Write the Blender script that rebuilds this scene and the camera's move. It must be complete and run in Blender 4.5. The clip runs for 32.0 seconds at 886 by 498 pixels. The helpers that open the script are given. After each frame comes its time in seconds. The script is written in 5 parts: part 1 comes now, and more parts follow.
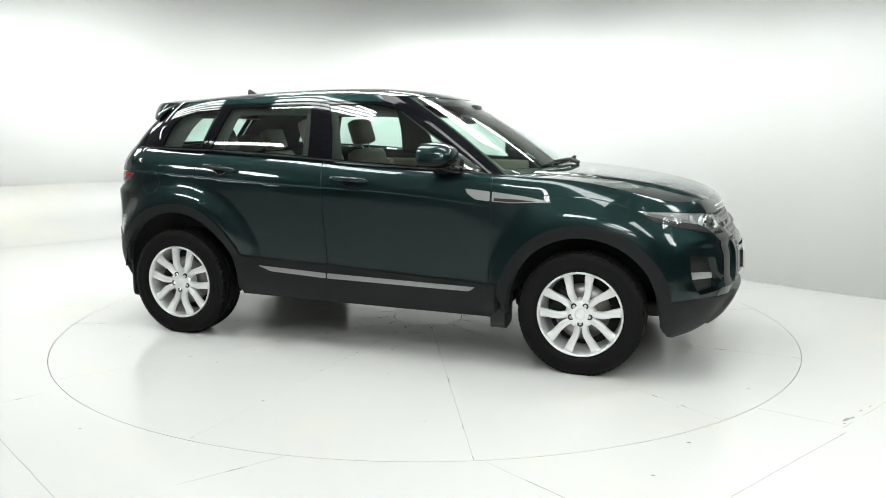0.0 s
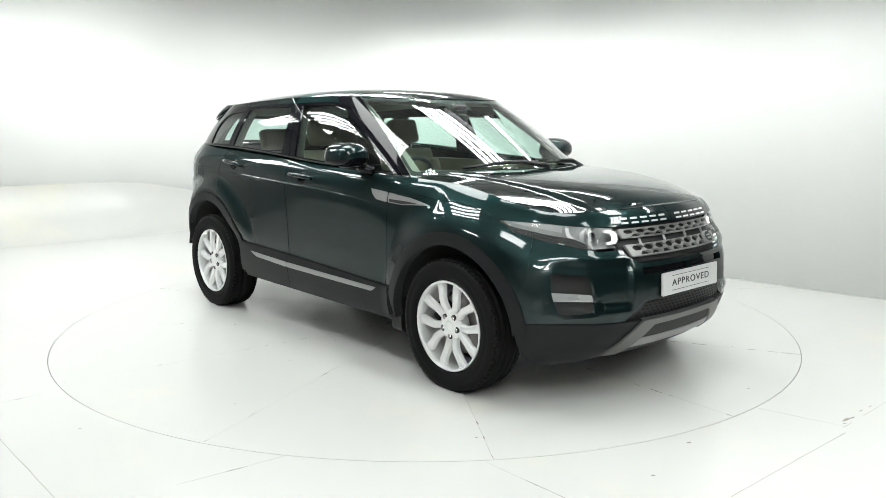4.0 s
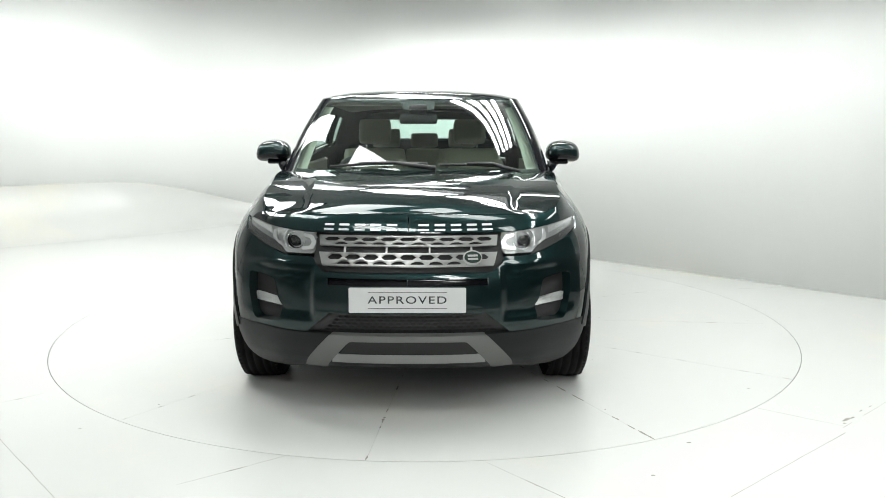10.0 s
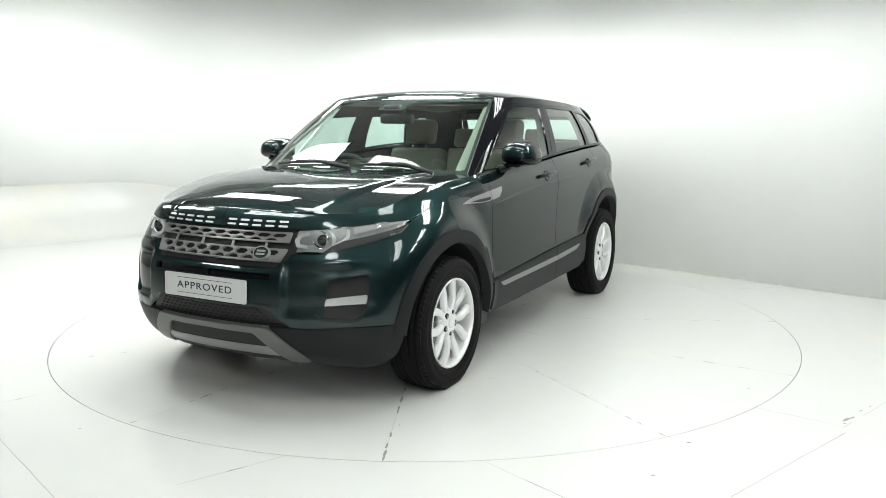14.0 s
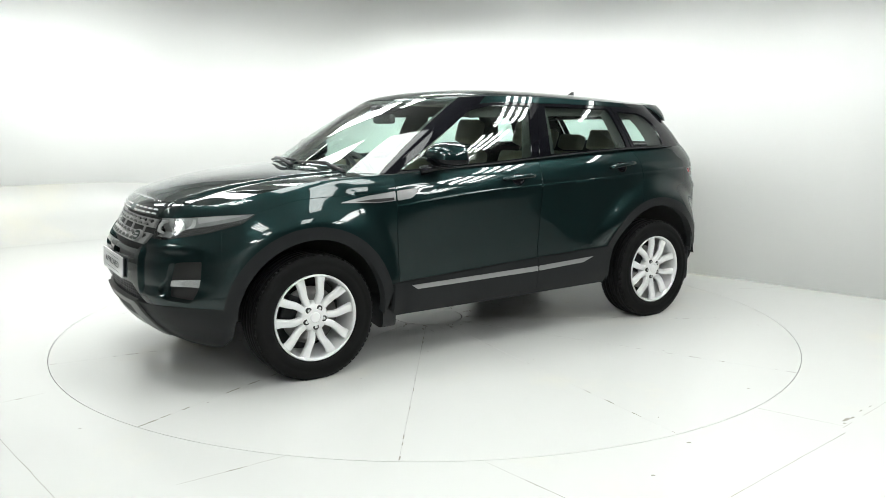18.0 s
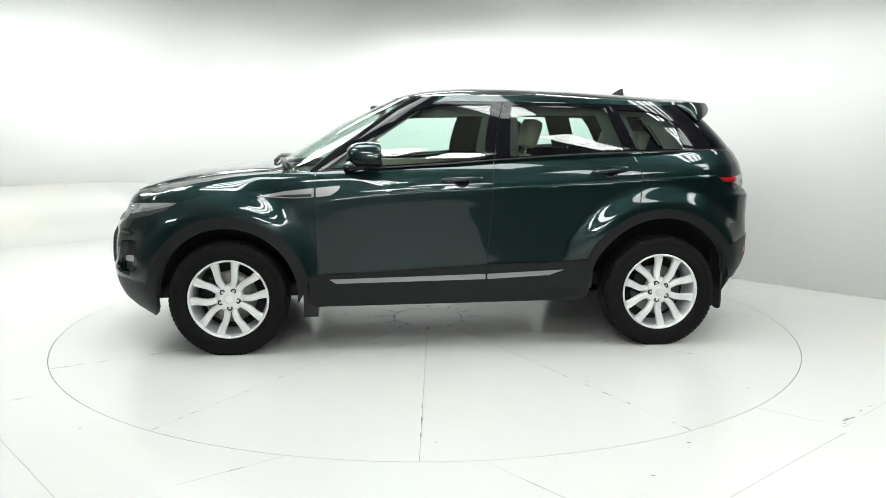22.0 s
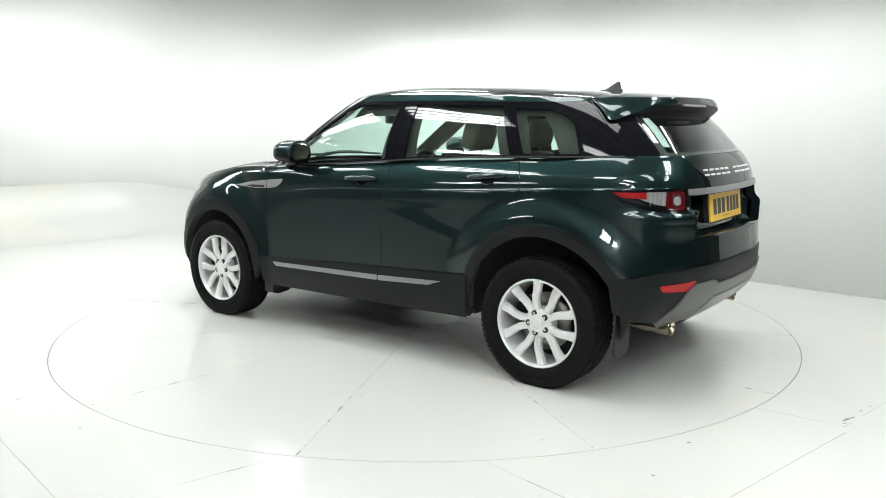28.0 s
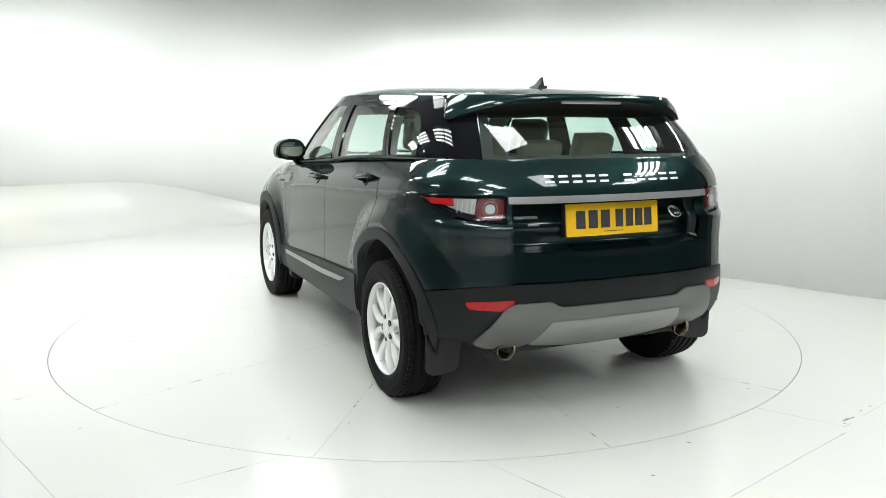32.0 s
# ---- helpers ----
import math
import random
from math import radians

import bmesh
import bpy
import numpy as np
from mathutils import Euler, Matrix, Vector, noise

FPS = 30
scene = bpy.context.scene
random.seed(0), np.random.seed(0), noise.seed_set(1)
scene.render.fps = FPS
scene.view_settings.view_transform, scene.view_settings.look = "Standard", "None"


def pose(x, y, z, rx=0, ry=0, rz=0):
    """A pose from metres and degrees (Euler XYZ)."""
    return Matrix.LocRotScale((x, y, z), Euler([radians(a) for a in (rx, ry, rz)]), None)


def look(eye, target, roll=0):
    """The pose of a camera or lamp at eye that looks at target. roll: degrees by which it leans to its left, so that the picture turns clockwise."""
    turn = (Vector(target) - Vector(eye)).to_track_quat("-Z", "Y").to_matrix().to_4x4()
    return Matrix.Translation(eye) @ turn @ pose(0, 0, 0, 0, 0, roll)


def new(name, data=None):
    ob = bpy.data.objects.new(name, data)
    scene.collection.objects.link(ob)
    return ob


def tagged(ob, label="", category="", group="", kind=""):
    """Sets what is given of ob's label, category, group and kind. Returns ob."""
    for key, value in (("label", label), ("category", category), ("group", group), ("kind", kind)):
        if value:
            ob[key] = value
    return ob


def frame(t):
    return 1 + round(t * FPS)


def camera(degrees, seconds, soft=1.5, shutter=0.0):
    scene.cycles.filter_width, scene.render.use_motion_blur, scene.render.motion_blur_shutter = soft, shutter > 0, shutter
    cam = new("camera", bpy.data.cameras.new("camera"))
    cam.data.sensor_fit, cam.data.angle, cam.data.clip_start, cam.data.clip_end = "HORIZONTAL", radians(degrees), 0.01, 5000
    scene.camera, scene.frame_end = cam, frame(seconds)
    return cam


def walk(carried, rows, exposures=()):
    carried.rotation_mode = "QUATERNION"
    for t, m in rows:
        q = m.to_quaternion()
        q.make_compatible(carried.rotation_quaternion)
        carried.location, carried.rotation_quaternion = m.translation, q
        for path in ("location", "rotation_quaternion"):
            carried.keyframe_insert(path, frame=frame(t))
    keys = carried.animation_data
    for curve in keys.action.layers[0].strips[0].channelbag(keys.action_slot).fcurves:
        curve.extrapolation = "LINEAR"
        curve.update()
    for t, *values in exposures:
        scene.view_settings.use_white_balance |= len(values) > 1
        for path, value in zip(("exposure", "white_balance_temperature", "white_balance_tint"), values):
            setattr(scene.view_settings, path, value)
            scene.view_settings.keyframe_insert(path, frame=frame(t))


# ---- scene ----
# ---------- camera: stands still on its tripod ----------
EYE = Vector((0.0, -5.548, 1.392))
AIM = EYE + Vector((0.01931, 0.98701, -0.15952)) * 5.0
cam = camera(59.04, 32.0, soft=0.7)
walk(cam, [(0.0, look(EYE, AIM, 0.083)), (32.0, look(EYE, AIM, 0.083))],
     exposures=[(0.0, 0.0), (32.0, 0.0)])
scene.view_settings.exposure = 0.0

# ---------- light: a closed white studio lit by tube banks under the ceiling ----------
world = bpy.data.worlds.new("world")
world.use_nodes = True
world.node_tree.nodes["Background"].inputs[0].default_value = (0.8, 0.85, 0.85, 1)
world.node_tree.nodes["Background"].inputs[1].default_value = 0.02
scene.world = world
TUBE_POWER = 26.8
PANEL_POWER = 10.5

# ---------- smooth curves and the car's surfaces ----------
def spline(pts):
    a = np.array(pts, float)
    a = a[np.argsort(a[:, 0])]
    x, y = a[:, 0], a[:, 1]
    m = np.gradient(y, x) if len(x) > 2 else np.full(len(x), (y[-1] - y[0]) / (x[-1] - x[0]))

    def f(q):
        q = np.asarray(q, float)
        c = np.clip(q, x[0], x[-1])
        i = np.clip(np.searchsorted(x, c) - 1, 0, len(x) - 2)
        h = x[i + 1] - x[i]
        t = (c - x[i]) / h
        v = ((2 * t**3 - 3 * t**2 + 1) * y[i] + (t**3 - 2 * t**2 + t) * h * m[i]
             + (-2 * t**3 + 3 * t**2) * y[i + 1] + (t**3 - t**2) * h * m[i + 1])
        return v + np.where(q < x[0], (q - x[0]) * m[0], 0) + np.where(q > x[-1], (q - x[-1]) * m[-1], 0)
    return f


def fair(pts):
    """A curve through the points whose bend changes without a jump."""
    a = np.array(pts, float)
    a = a[np.argsort(a[:, 0])]
    x, y = a[:, 0], a[:, 1]
    n, h = len(x), np.diff(x)
    m = np.eye(n)
    r = np.zeros(n)
    for i in range(1, n - 1):
        m[i, i - 1], m[i, i], m[i, i + 1] = h[i - 1], 2 * (h[i - 1] + h[i]), h[i]
        r[i] = 6 * ((y[i + 1] - y[i]) / h[i] - (y[i] - y[i - 1]) / h[i - 1])
    c = np.linalg.solve(m, r)

    def f(q):
        q = np.clip(np.asarray(q, float), x[0], x[-1])
        i = np.clip(np.searchsorted(x, q) - 1, 0, n - 2)
        s, t = x[i + 1] - q, q - x[i]
        return (c[i] * s**3 + c[i + 1] * t**3) / (6 * h[i]) + (y[i] / h[i] - c[i] * h[i] / 6) * s + (y[i + 1] / h[i] - c[i + 1] * h[i] / 6) * t
    return f


def ramp(a, b, x):
    t = np.clip((np.asarray(x, float) - a) / (b - a), 0, 1)
    return t * t * (3 - 2 * t)


WHEEL_X, WHEEL_Z, WHEEL_R = 1.33, 0.348, 0.354
# plan of the body at bumper height, from the tail's middle round the left side to the nose
PLAN = [(-2.075, -0.28), (-2.085, 0), (-2.075, 0.28), (-2.027, 0.55), (-1.928, 0.735), (-1.745, 0.852), (-1.40, 0.893),
        (-0.70, 0.903), (0.0, 0.905), (0.70, 0.902), (1.20, 0.897), (1.55, 0.885), (1.80, 0.832),
        (1.98, 0.705), (2.06, 0.61), (2.12, 0.475), (2.163, 0.27), (2.178, 0), (2.163, -0.27)]
_p = np.array(PLAN)
_c = np.concatenate([[0], np.cumsum(np.linalg.norm(np.diff(_p, axis=0), axis=1))])
_px, _py = fair(np.c_[_c, _p[:, 0]]), fair(np.c_[_c, _p[:, 1]])
_d = np.linspace(_c[1], _c[-2], 3000)
_dx, _dy = _px(_d), _py(_d)
_arc = np.concatenate([[0], np.cumsum(np.hypot(np.diff(_dx), np.diff(_dy)))])
_arc -= np.interp(0.0, _dx, _arc)
S_TAIL, S_NOSE = _arc[0], _arc[-1]
_tx, _ty = np.gradient(_dx, _arc), np.gradient(_dy, _arc)

off_front = spline([(0.16, -0.34), (0.20, -0.21), (0.26, -0.11), (0.33, -0.055), (0.41, -0.022), (0.50, 0.0), (0.60, 0.0), (0.68, -0.012),
                    (0.74, -0.042), (0.785, -0.072), (0.865, -0.113), (0.91, -0.136), (0.94, -0.16), (0.97, -0.20)])
off_rear = spline([(0.28, -0.26), (0.34, -0.16), (0.42, -0.06), (0.50, -0.012), (0.58, 0.006), (0.65, 0.012), (0.72, 0.008),
                   (0.80, 0.004), (0.89, 0.006), (0.93, 0.003), (0.955, -0.024), (1.00, -0.035), (1.06, -0.045), (1.12, -0.062), (1.17, -0.088), (1.22, -0.125), (1.26, -0.17)])
off_side = spline([(0.20, -0.06), (0.28, -0.025), (0.36, -0.004), (0.45, 0.004), (0.55, 0.002), (0.70, 0.0), (0.85, 0.002), (0.93, 0.0045), (0.96, 0.0042),
                   (0.99, 0.0008), (1.02, -0.0062), (1.05, -0.0140), (1.12, -0.030), (1.20, -0.046), (1.26, -0.056)])
off_wing = spline([(0.20, -0.06), (0.28, -0.025), (0.36, -0.004), (0.45, 0.004), (0.55, 0.002), (0.70, 0.0), (0.82, -0.001), (0.92, -0.006), (1.02, -0.016), (1.12, -0.034), (1.20, -0.05), (1.26, -0.06)])
z_shoulder = spline([(S_TAIL - 0.2, 1.225), (-1.95, 1.225), (-1.68, 1.219), (-1.39, 1.211), (-1.0, 1.202), (-0.38, 1.172), (-0.24, 1.160), (0.22, 1.128),
                     (0.53, 1.108), (0.80, 1.092), (1.10, 1.077), (1.28, 1.063), (1.53, 1.020), (1.745, 0.975), (1.90, 0.955), (2.10, 0.955), (S_NOSE + 0.2, 0.962)])


# the crease along the flank climbs from the wing vent to the tail lamp
z_crease = spline([(-2.3, 1.068), (-1.60, 1.066), (-1.17, 1.042), (-0.71, 1.017), (-0.25, 0.997), (0.12, 0.983), (0.46, 0.958), (0.80, 0.922), (1.1, 0.91), (2.6, 0.91)])


CREASE = [lambda u, d=d: z_crease(u) + d for d in (-0.0125, -0.0095, -0.0075, -0.0055, -0.0035, -0.0005)]


def hull(uv, off=0.0):
    """The lower body: u runs along the plan from tail to nose (u = x along the side) and past the nose or tail on the other flank; v is the height."""
    uv = np.asarray(uv, float).reshape(-1, 2)
    u, z = uv[:, 0].copy(), uv[:, 1]
    flip = (u > S_NOSE) | (u < S_TAIL)
    u = np.where(u > S_NOSE, 2 * S_NOSE - u, u)
    u = np.where(u < S_TAIL, 2 * S_TAIL - u, u)
    x, y = np.interp(u, _arc, _dx), np.interp(u, _arc, _dy)
    tx, ty = np.interp(u, _arc, _tx), np.interp(u, _arc, _ty)
    l = np.hypot(tx, ty)
    nx, ny = -ty / l, tx / l
    wf, wr = np.clip(nx, 0, 1) ** 1.5, np.clip(-nx, 0, 1) ** 1.5
    ws = np.clip(1 - wf - wr, 0, 1)
    d = np.maximum(z_shoulder(u) - z, 0)
    lift = (0.97 - z_crease(u)) * ramp(0.60, 0.88, z) * (1 - ramp(0.105, 0.02, d))
    k = ramp(0.50, 1.0, x)
    side = (off_side(z + lift) - 0.0042 * ramp(0.9600, 0.9690, z + lift)) * (1 - k) + off_wing(z) * k - 0.034 * np.exp(-d / 0.028) - 0.010 * np.exp(-d / 0.10)
    r = np.hypot((x - WHEEL_X) * np.where(x < WHEEL_X, 1.28, 1.0), z - WHEEL_Z)
    tuck = -0.062 * ramp(0.85, 1.45, x) * ramp(0.66, 0.94, z)
    side = side + tuck + (0.040 - tuck) * ramp(0.74, 0.48, r)
    r = np.hypot(x + WHEEL_X, z - WHEEL_Z)
    side = side + 0.044 * ramp(0.675, 0.525, r) * np.maximum(ramp(0.50, 0.72, z), ramp(-1.25, -1.35, x))
    w = S_NOSE - u
    cheek = -0.020 * ramp(0.425, 0.465, w) * (1 - ramp(0.72, 0.95, w)) * ramp(0.47, 0.53, z) * (1 - ramp(0.69, 0.75, z))
    o = cheek + wf * off_front(z) + wr * off_rear(z) + ws * side + off
    return np.c_[x + nx * o, (y + ny * o) * np.where(flip, -1, 1), z]


z_roof_mid = spline([(0.45, 1.49), (0.34, 1.535), (0.22, 1.575), (-0.02, 1.608), (-0.30, 1.614), (-0.69, 1.604), (-1.085, 1.584), (-1.478, 1.553), (-1.65, 1.533), (-1.93, 1.492)])


def roof(uv, off=0.0):
    uv = np.asarray(uv, float).reshape(-1, 2)
    x, y = uv[:, 0], np.abs(uv[:, 1]) / 0.70
    drop = 0.030 * y**2 + 0.030 * y**6
    return np.c_[uv[:, 0], uv[:, 1], z_roof_mid(x) - drop + off]


z_hood_mid = spline([(0.7, 1.118), (0.95, 1.118), (1.24, 1.105), (1.53, 1.080), (1.73, 1.052), (1.86, 1.021), (1.94, 0.990), (1.985, 0.963), (2.05, 0.945)])


# stations round the glasshouse: place along it, foot x y z, head x y z
STATIONS = [(0.00, 1.115, 0.00, 1.108, 0.330, 0.00), (0.25, 1.085, 0.29, 1.104, 0.318, 0.26), (0.50, 0.985, 0.575, 1.096, 0.272, 0.48),
            (0.62, 0.865, 0.735, 1.092, 0.205, 0.600), (0.70, 0.75, 0.815, 1.096, 0.130, 0.660), (0.74, 0.662, 0.8255, 1.101, 0.088, 0.672), (1.00, 0.22, 0.846, 1.126, -0.15, 0.703),
            (1.50, -0.28, 0.852, 1.160, -0.42, 0.715), (2.00, -0.78, 0.846, 1.192, -0.75, 0.710), (2.50, -1.20, 0.828, 1.206, -1.10, 0.692),
            (3.00, -1.60, 0.788, 1.214, -1.40, 0.650), (3.20, -1.755, 0.732, 1.218, -1.495, 0.608), (3.40, -1.86, 0.628, 1.220, -1.555, 0.525),
            (3.70, -1.93, 0.34, 1.220, -1.59, 0.29), (4.00, -1.945, 0.00, 1.220, -1.60, 0.0)]
_s = np.array(STATIONS)
_full = np.r_[_s[4:0:-1] * [-1, 1, -1, 1, 1, -1], _s, (_s[-2:-6:-1] * [-1, 1, -1, 1, 1, -1]) + [8, 0, 0, 0, 0, 0]]
_col = [fair(_full[:, [0, i]]) for i in range(1, 6)]


def cabin(uv, off=0.0):
    """The glasshouse: u runs from the windscreen's middle (0) round the left side to the rear window's middle (4), v from foot to head."""
    uv = np.asarray(uv, float).reshape(-1, 2)
    u, v = uv[:, 0], uv[:, 1][:, None]
    foot = np.c_[_col[0](u), _col[1](u), _col[2](u)]
    head = roof(np.c_[_col[3](u), _col[4](u)])
    e = 1e-3
    along = np.c_[_col[0](u + e) - _col[0](u - e), _col[1](u + e) - _col[1](u - e), np.zeros(len(u))]
    out = np.c_[along[:, 1], -along[:, 0], np.zeros(len(u))]
    out = out / np.linalg.norm(out, axis=1)[:, None]
    up = head - foot
    n = np.cross(along, up)
    n = n / np.linalg.norm(n, axis=1)[:, None]
    n = n * np.sign(np.sum(n * out, axis=1))[:, None]
    return foot + up * v + n * (0.075 * v * (1 - v) + off)


_eu = np.linspace(0.5, S_NOSE, 400)
_edge = hull(np.c_[_eu, z_shoulder(_eu)])
_order = np.argsort(_edge[:, 0])
_ex, _ey, _ez = _edge[_order, 0], _edge[_order, 1], _edge[_order, 2]


def bonnet_top(uv, off=0.0):
    uv = np.asarray(uv, float).reshape(-1, 2)
    x, y = uv[:, 0], np.abs(uv[:, 1])
    ye, ze = np.maximum(np.interp(x, _ex, _ey), 0.02), np.interp(x, _ex, _ez)
    r = np.clip(y / ye, 0, 1.02)
    mid = z_hood_mid(x)
    crease = 0.60 - 0.13 * (x - 1.0)
    rib = 0.014 * ramp(crease + 0.035, crease - 0.02, y) * ramp(2.08, 1.7, x)
    return np.c_[uv[:, 0], uv[:, 1], np.where(mid > ze, mid - 0.014 * ramp(2.08, 1.7, x) + (ze - mid + 0.014 * ramp(2.08, 1.7, x)) * r**2.4, ze) + rib + off]


# ---------- mesh tools ----------
from mathutils.geometry import delaunay_2d_cdt


def link(name, me, mat, parent, label=""):
    ob = new(name, me)
    if mat is not None and not me.materials:
        me.materials.append(mat)
    if parent is not None:
        ob.parent = parent
    if label:
        ob["label"] = label
    return ob


def part(name, bm, mat, parent, label="", smooth=True):
    me = bpy.data.meshes.new(name)
    if smooth:
        for f in bm.faces:
            f.smooth = True
    bm.to_mesh(me)
    bm.free()
    return link(name, me, mat, parent, label)


def densify(loop, step):
    a = np.array(loop, float)
    out = []
    for p, q in zip(a, np.roll(a, -1, axis=0)):
        n = max(1, int(np.ceil(np.linalg.norm(q - p) / step)))
        out += [p + (q - p) * i / n for i in range(n)]
    return np.array(out)


def inside(pts, loop):
    x, y = pts[:, 0], pts[:, 1]
    res = np.zeros(len(pts), bool)
    for (x0, y0), (x1, y1) in zip(loop, np.roll(loop, -1, axis=0)):
        if y0 != y1:
            c = (y0 > y) != (y1 > y)
            res ^= c & (x < (x1 - x0) * (y - y0) / (y1 - y0) + x0)
    return res


def shrink(loop, d):
    """The loop moved inwards by d."""
    a = np.array(loop, float)
    area = 0.5 * np.sum(a[:, 0] * np.roll(a[:, 1], -1) - np.roll(a[:, 0], -1) * a[:, 1])
    s = 1 if area > 0 else -1
    e = np.roll(a, -1, axis=0) - a
    e = e / np.maximum(np.linalg.norm(e, axis=1), 1e-9)[:, None]
    n = np.c_[-e[:, 1], e[:, 0]] * s
    p = np.roll(n, 1, axis=0)
    m = n + p
    k = np.maximum(np.sum(m * n, axis=1), 0.35)
    return a + m * (d / k)[:, None]


def skin_data(surf, loop, step=0.03, off=0.0, lip=0.012, holes=(), gap=0.0, ratio=1.0, rows=()):
    """Vertices, faces and normals of the piece of a surface that lies inside the loop, its rim bent inwards by lip."""
    loops = [shrink(loop, gap) if gap else np.array(loop, float)] + [np.array(h, float) for h in holes]
    loops = [l * [1, ratio] for l in loops]
    loops = [densify(l, step) for l in loops]
    lo, hi = loops[0].min(0), loops[0].max(0)
    g = np.stack(np.meshgrid(np.arange(lo[0], hi[0], step), np.arange(lo[1], hi[1], step)), -1).reshape(-1, 2) + step * 0.5
    keep = inside(g, loops[0])
    for h in loops[1:]:
        keep &= ~inside(g, h)
    rim = np.concatenate(loops)
    g = g[keep]
    # close rows of points along a crease
    for row in rows:
        u = np.arange(lo[0], hi[0], step * 0.5)
        r = np.c_[u, row(u)]
        r = r[inside(r, loops[0])]
        if len(r) and len(g):
            near = np.array([np.abs(g[:, 1] - row(g[:, 0])) > 0.003])[0]
            g = np.concatenate([g[near], r])
    if len(g):
        far = np.ones(len(g), bool)
        for i in range(0, len(g), 500):
            dd = np.linalg.norm(g[i:i + 500, None] - rim[None], axis=2).min(1)
            far[i:i + 500] = dd > (0.003 if rows else step * 0.4)
        g = g[far]
    verts = [Vector(p) for p in np.concatenate([rim, g])] if len(g) else [Vector(p) for p in rim]
    faces, at = [], 0
    for l in loops:
        faces.append(list(range(at, at + len(l))))
        at += len(l)
    vs, es, fs, ov, oe, of = delaunay_2d_cdt(verts, [], faces, 1, 1e-6)
    pl = np.array([tuple(v) for v in vs])
    if holes:
        mid = np.array([pl[list(f)].mean(0) for f in fs])
        drop = np.zeros(len(mid), bool)
        for h in loops[1:]:
            drop |= inside(mid, h)
        fs = [f for f, d in zip(fs, drop) if not d]
    uv = pl / [1, ratio]
    co = surf(uv, off)
    e = 2e-3
    du = surf(uv + [e, 0], off) - surf(uv - [e, 0], off)
    dv = surf(uv + [0, e / ratio], off) - surf(uv - [0, e / ratio], off)
    no = np.cross(du, dv)
    no = no / np.maximum(np.linalg.norm(no, axis=1), 1e-12)[:, None]
    fs = [tuple(f) for f in fs]
    # rim
    count = {}
    for f in fs:
        for a, b in zip(f, f[1:] + f[:1]):
            k = (min(a, b), max(a, b))
            count[k] = None if k in count else (a, b)
    return co, no, fs, [v for v in count.values() if v]


def outward(co, no, fs, away):
    """Turns normals and faces so that they face away from the given point."""
    c = co.mean(0)
    k = np.argmin(np.linalg.norm(co - c, axis=1))
    if np.dot(no[k], co[k] - away) < 0:
        no = -no
    f = fs[len(fs) // 2]
    n = np.cross(co[f[1]] - co[f[0]], co[f[2]] - co[f[0]])
    turned = np.dot(n, no[f[0]]) < 0
    return no, turned


def mesh_of(name, pieces, lip, mirror=False):
    V, F, N = [], [], []
    for co, no, fs, rim in pieces:
        no, turned = outward(co, no, fs, np.array([co[:, 0].mean() * 0.6, 0.0, 0.6]))
        if turned:
            fs = [f[::-1] for f in fs]
            rim = [(b, a) for a, b in rim]
        base = len(V)
        V += list(co)
        N += list(no)
        F += [tuple(i + base for i in f) for f in fs]
        if lip:
            ids = {}
            for a, b in rim:
                for i in (a, b):
                    if i not in ids:
                        ids[i] = len(V)
                        V.append(co[i] - no[i] * lip)
                        N.append(no[i])
            F += [(b + base, a + base, ids[a], ids[b]) for a, b in rim]
    V, N = np.array(V), np.array(N)
    if mirror:
        V, N, F = V * [1, -1, 1], N * [1, -1, 1], [f[::-1] for f in F]
    me = bpy.data.meshes.new(name)
    me.from_pydata([tuple(v) for v in V], [], F)
    me.polygons.foreach_set("use_smooth", [True] * len(me.polygons))
    return me, N


def skin(name, mat, parent, surf, loop, step=0.03, off=0.0, lip=0.012, holes=(), gap=0.0, both=True, label="", ratio=1.0, rows=()):
    """A panel on one of the car's surfaces; with both, its twin on the other flank too. Returns the objects."""
    made = []
    data = [skin_data(surf, loop, step, off, lip, holes, gap, ratio, rows)]
    for mirror in ((False, True) if both else (False,)):
        me, N = mesh_of(name, data, lip, mirror)
        me.normals_split_custom_set_from_vertices([tuple(n) for n in N])
        made.append(link(name, me, mat, parent if not isinstance(parent, (list, tuple)) else parent[mirror], label))
    return made


def box(bm, x0, x1, y0, y1, z0, z1, m=None, bevel=0.0):
    r = bmesh.ops.create_cube(bm, size=1.0)
    vs = r["verts"]
    bmesh.ops.scale(bm, vec=(x1 - x0, y1 - y0, z1 - z0), verts=vs)
    bmesh.ops.translate(bm, vec=((x0 + x1) / 2, (y0 + y1) / 2, (z0 + z1) / 2), verts=vs)
    if bevel:
        es = list({e for v in vs for e in v.link_edges})
        b = bmesh.ops.bevel(bm, geom=es, offset=bevel, segments=2, affect="EDGES", profile=0.6)
        vs = list({v for f in b["faces"] for v in f.verts} | {v for v in vs if v.is_valid})
    if m is not None:
        bmesh.ops.transform(bm, matrix=m, verts=vs)
    return vs


def lathe(bm, prof, n=48, axis="y", m=None, close=False):
    """A body of revolution about the y axis from (radius, y) pairs."""
    rings = []
    for r, h in prof:
        ring = []
        for i in range(n):
            a = 2 * math.pi * i / n
            co = Vector((r * math.cos(a), h, r * math.sin(a))) if axis == "y" else Vector((r * math.cos(a), r * math.sin(a), h))
            ring.append(bm.verts.new(m @ co if m is not None else co))
        rings.append(ring)
    for a, b in zip(rings, rings[1:] + ([rings[0]] if close else [])):
        for i in range(n):
            j = (i + 1) % n
            bm.faces.new((a[i], a[j], b[j], b[i]) if axis == "y" else (a[i], b[i], b[j], a[j]))
    return rings


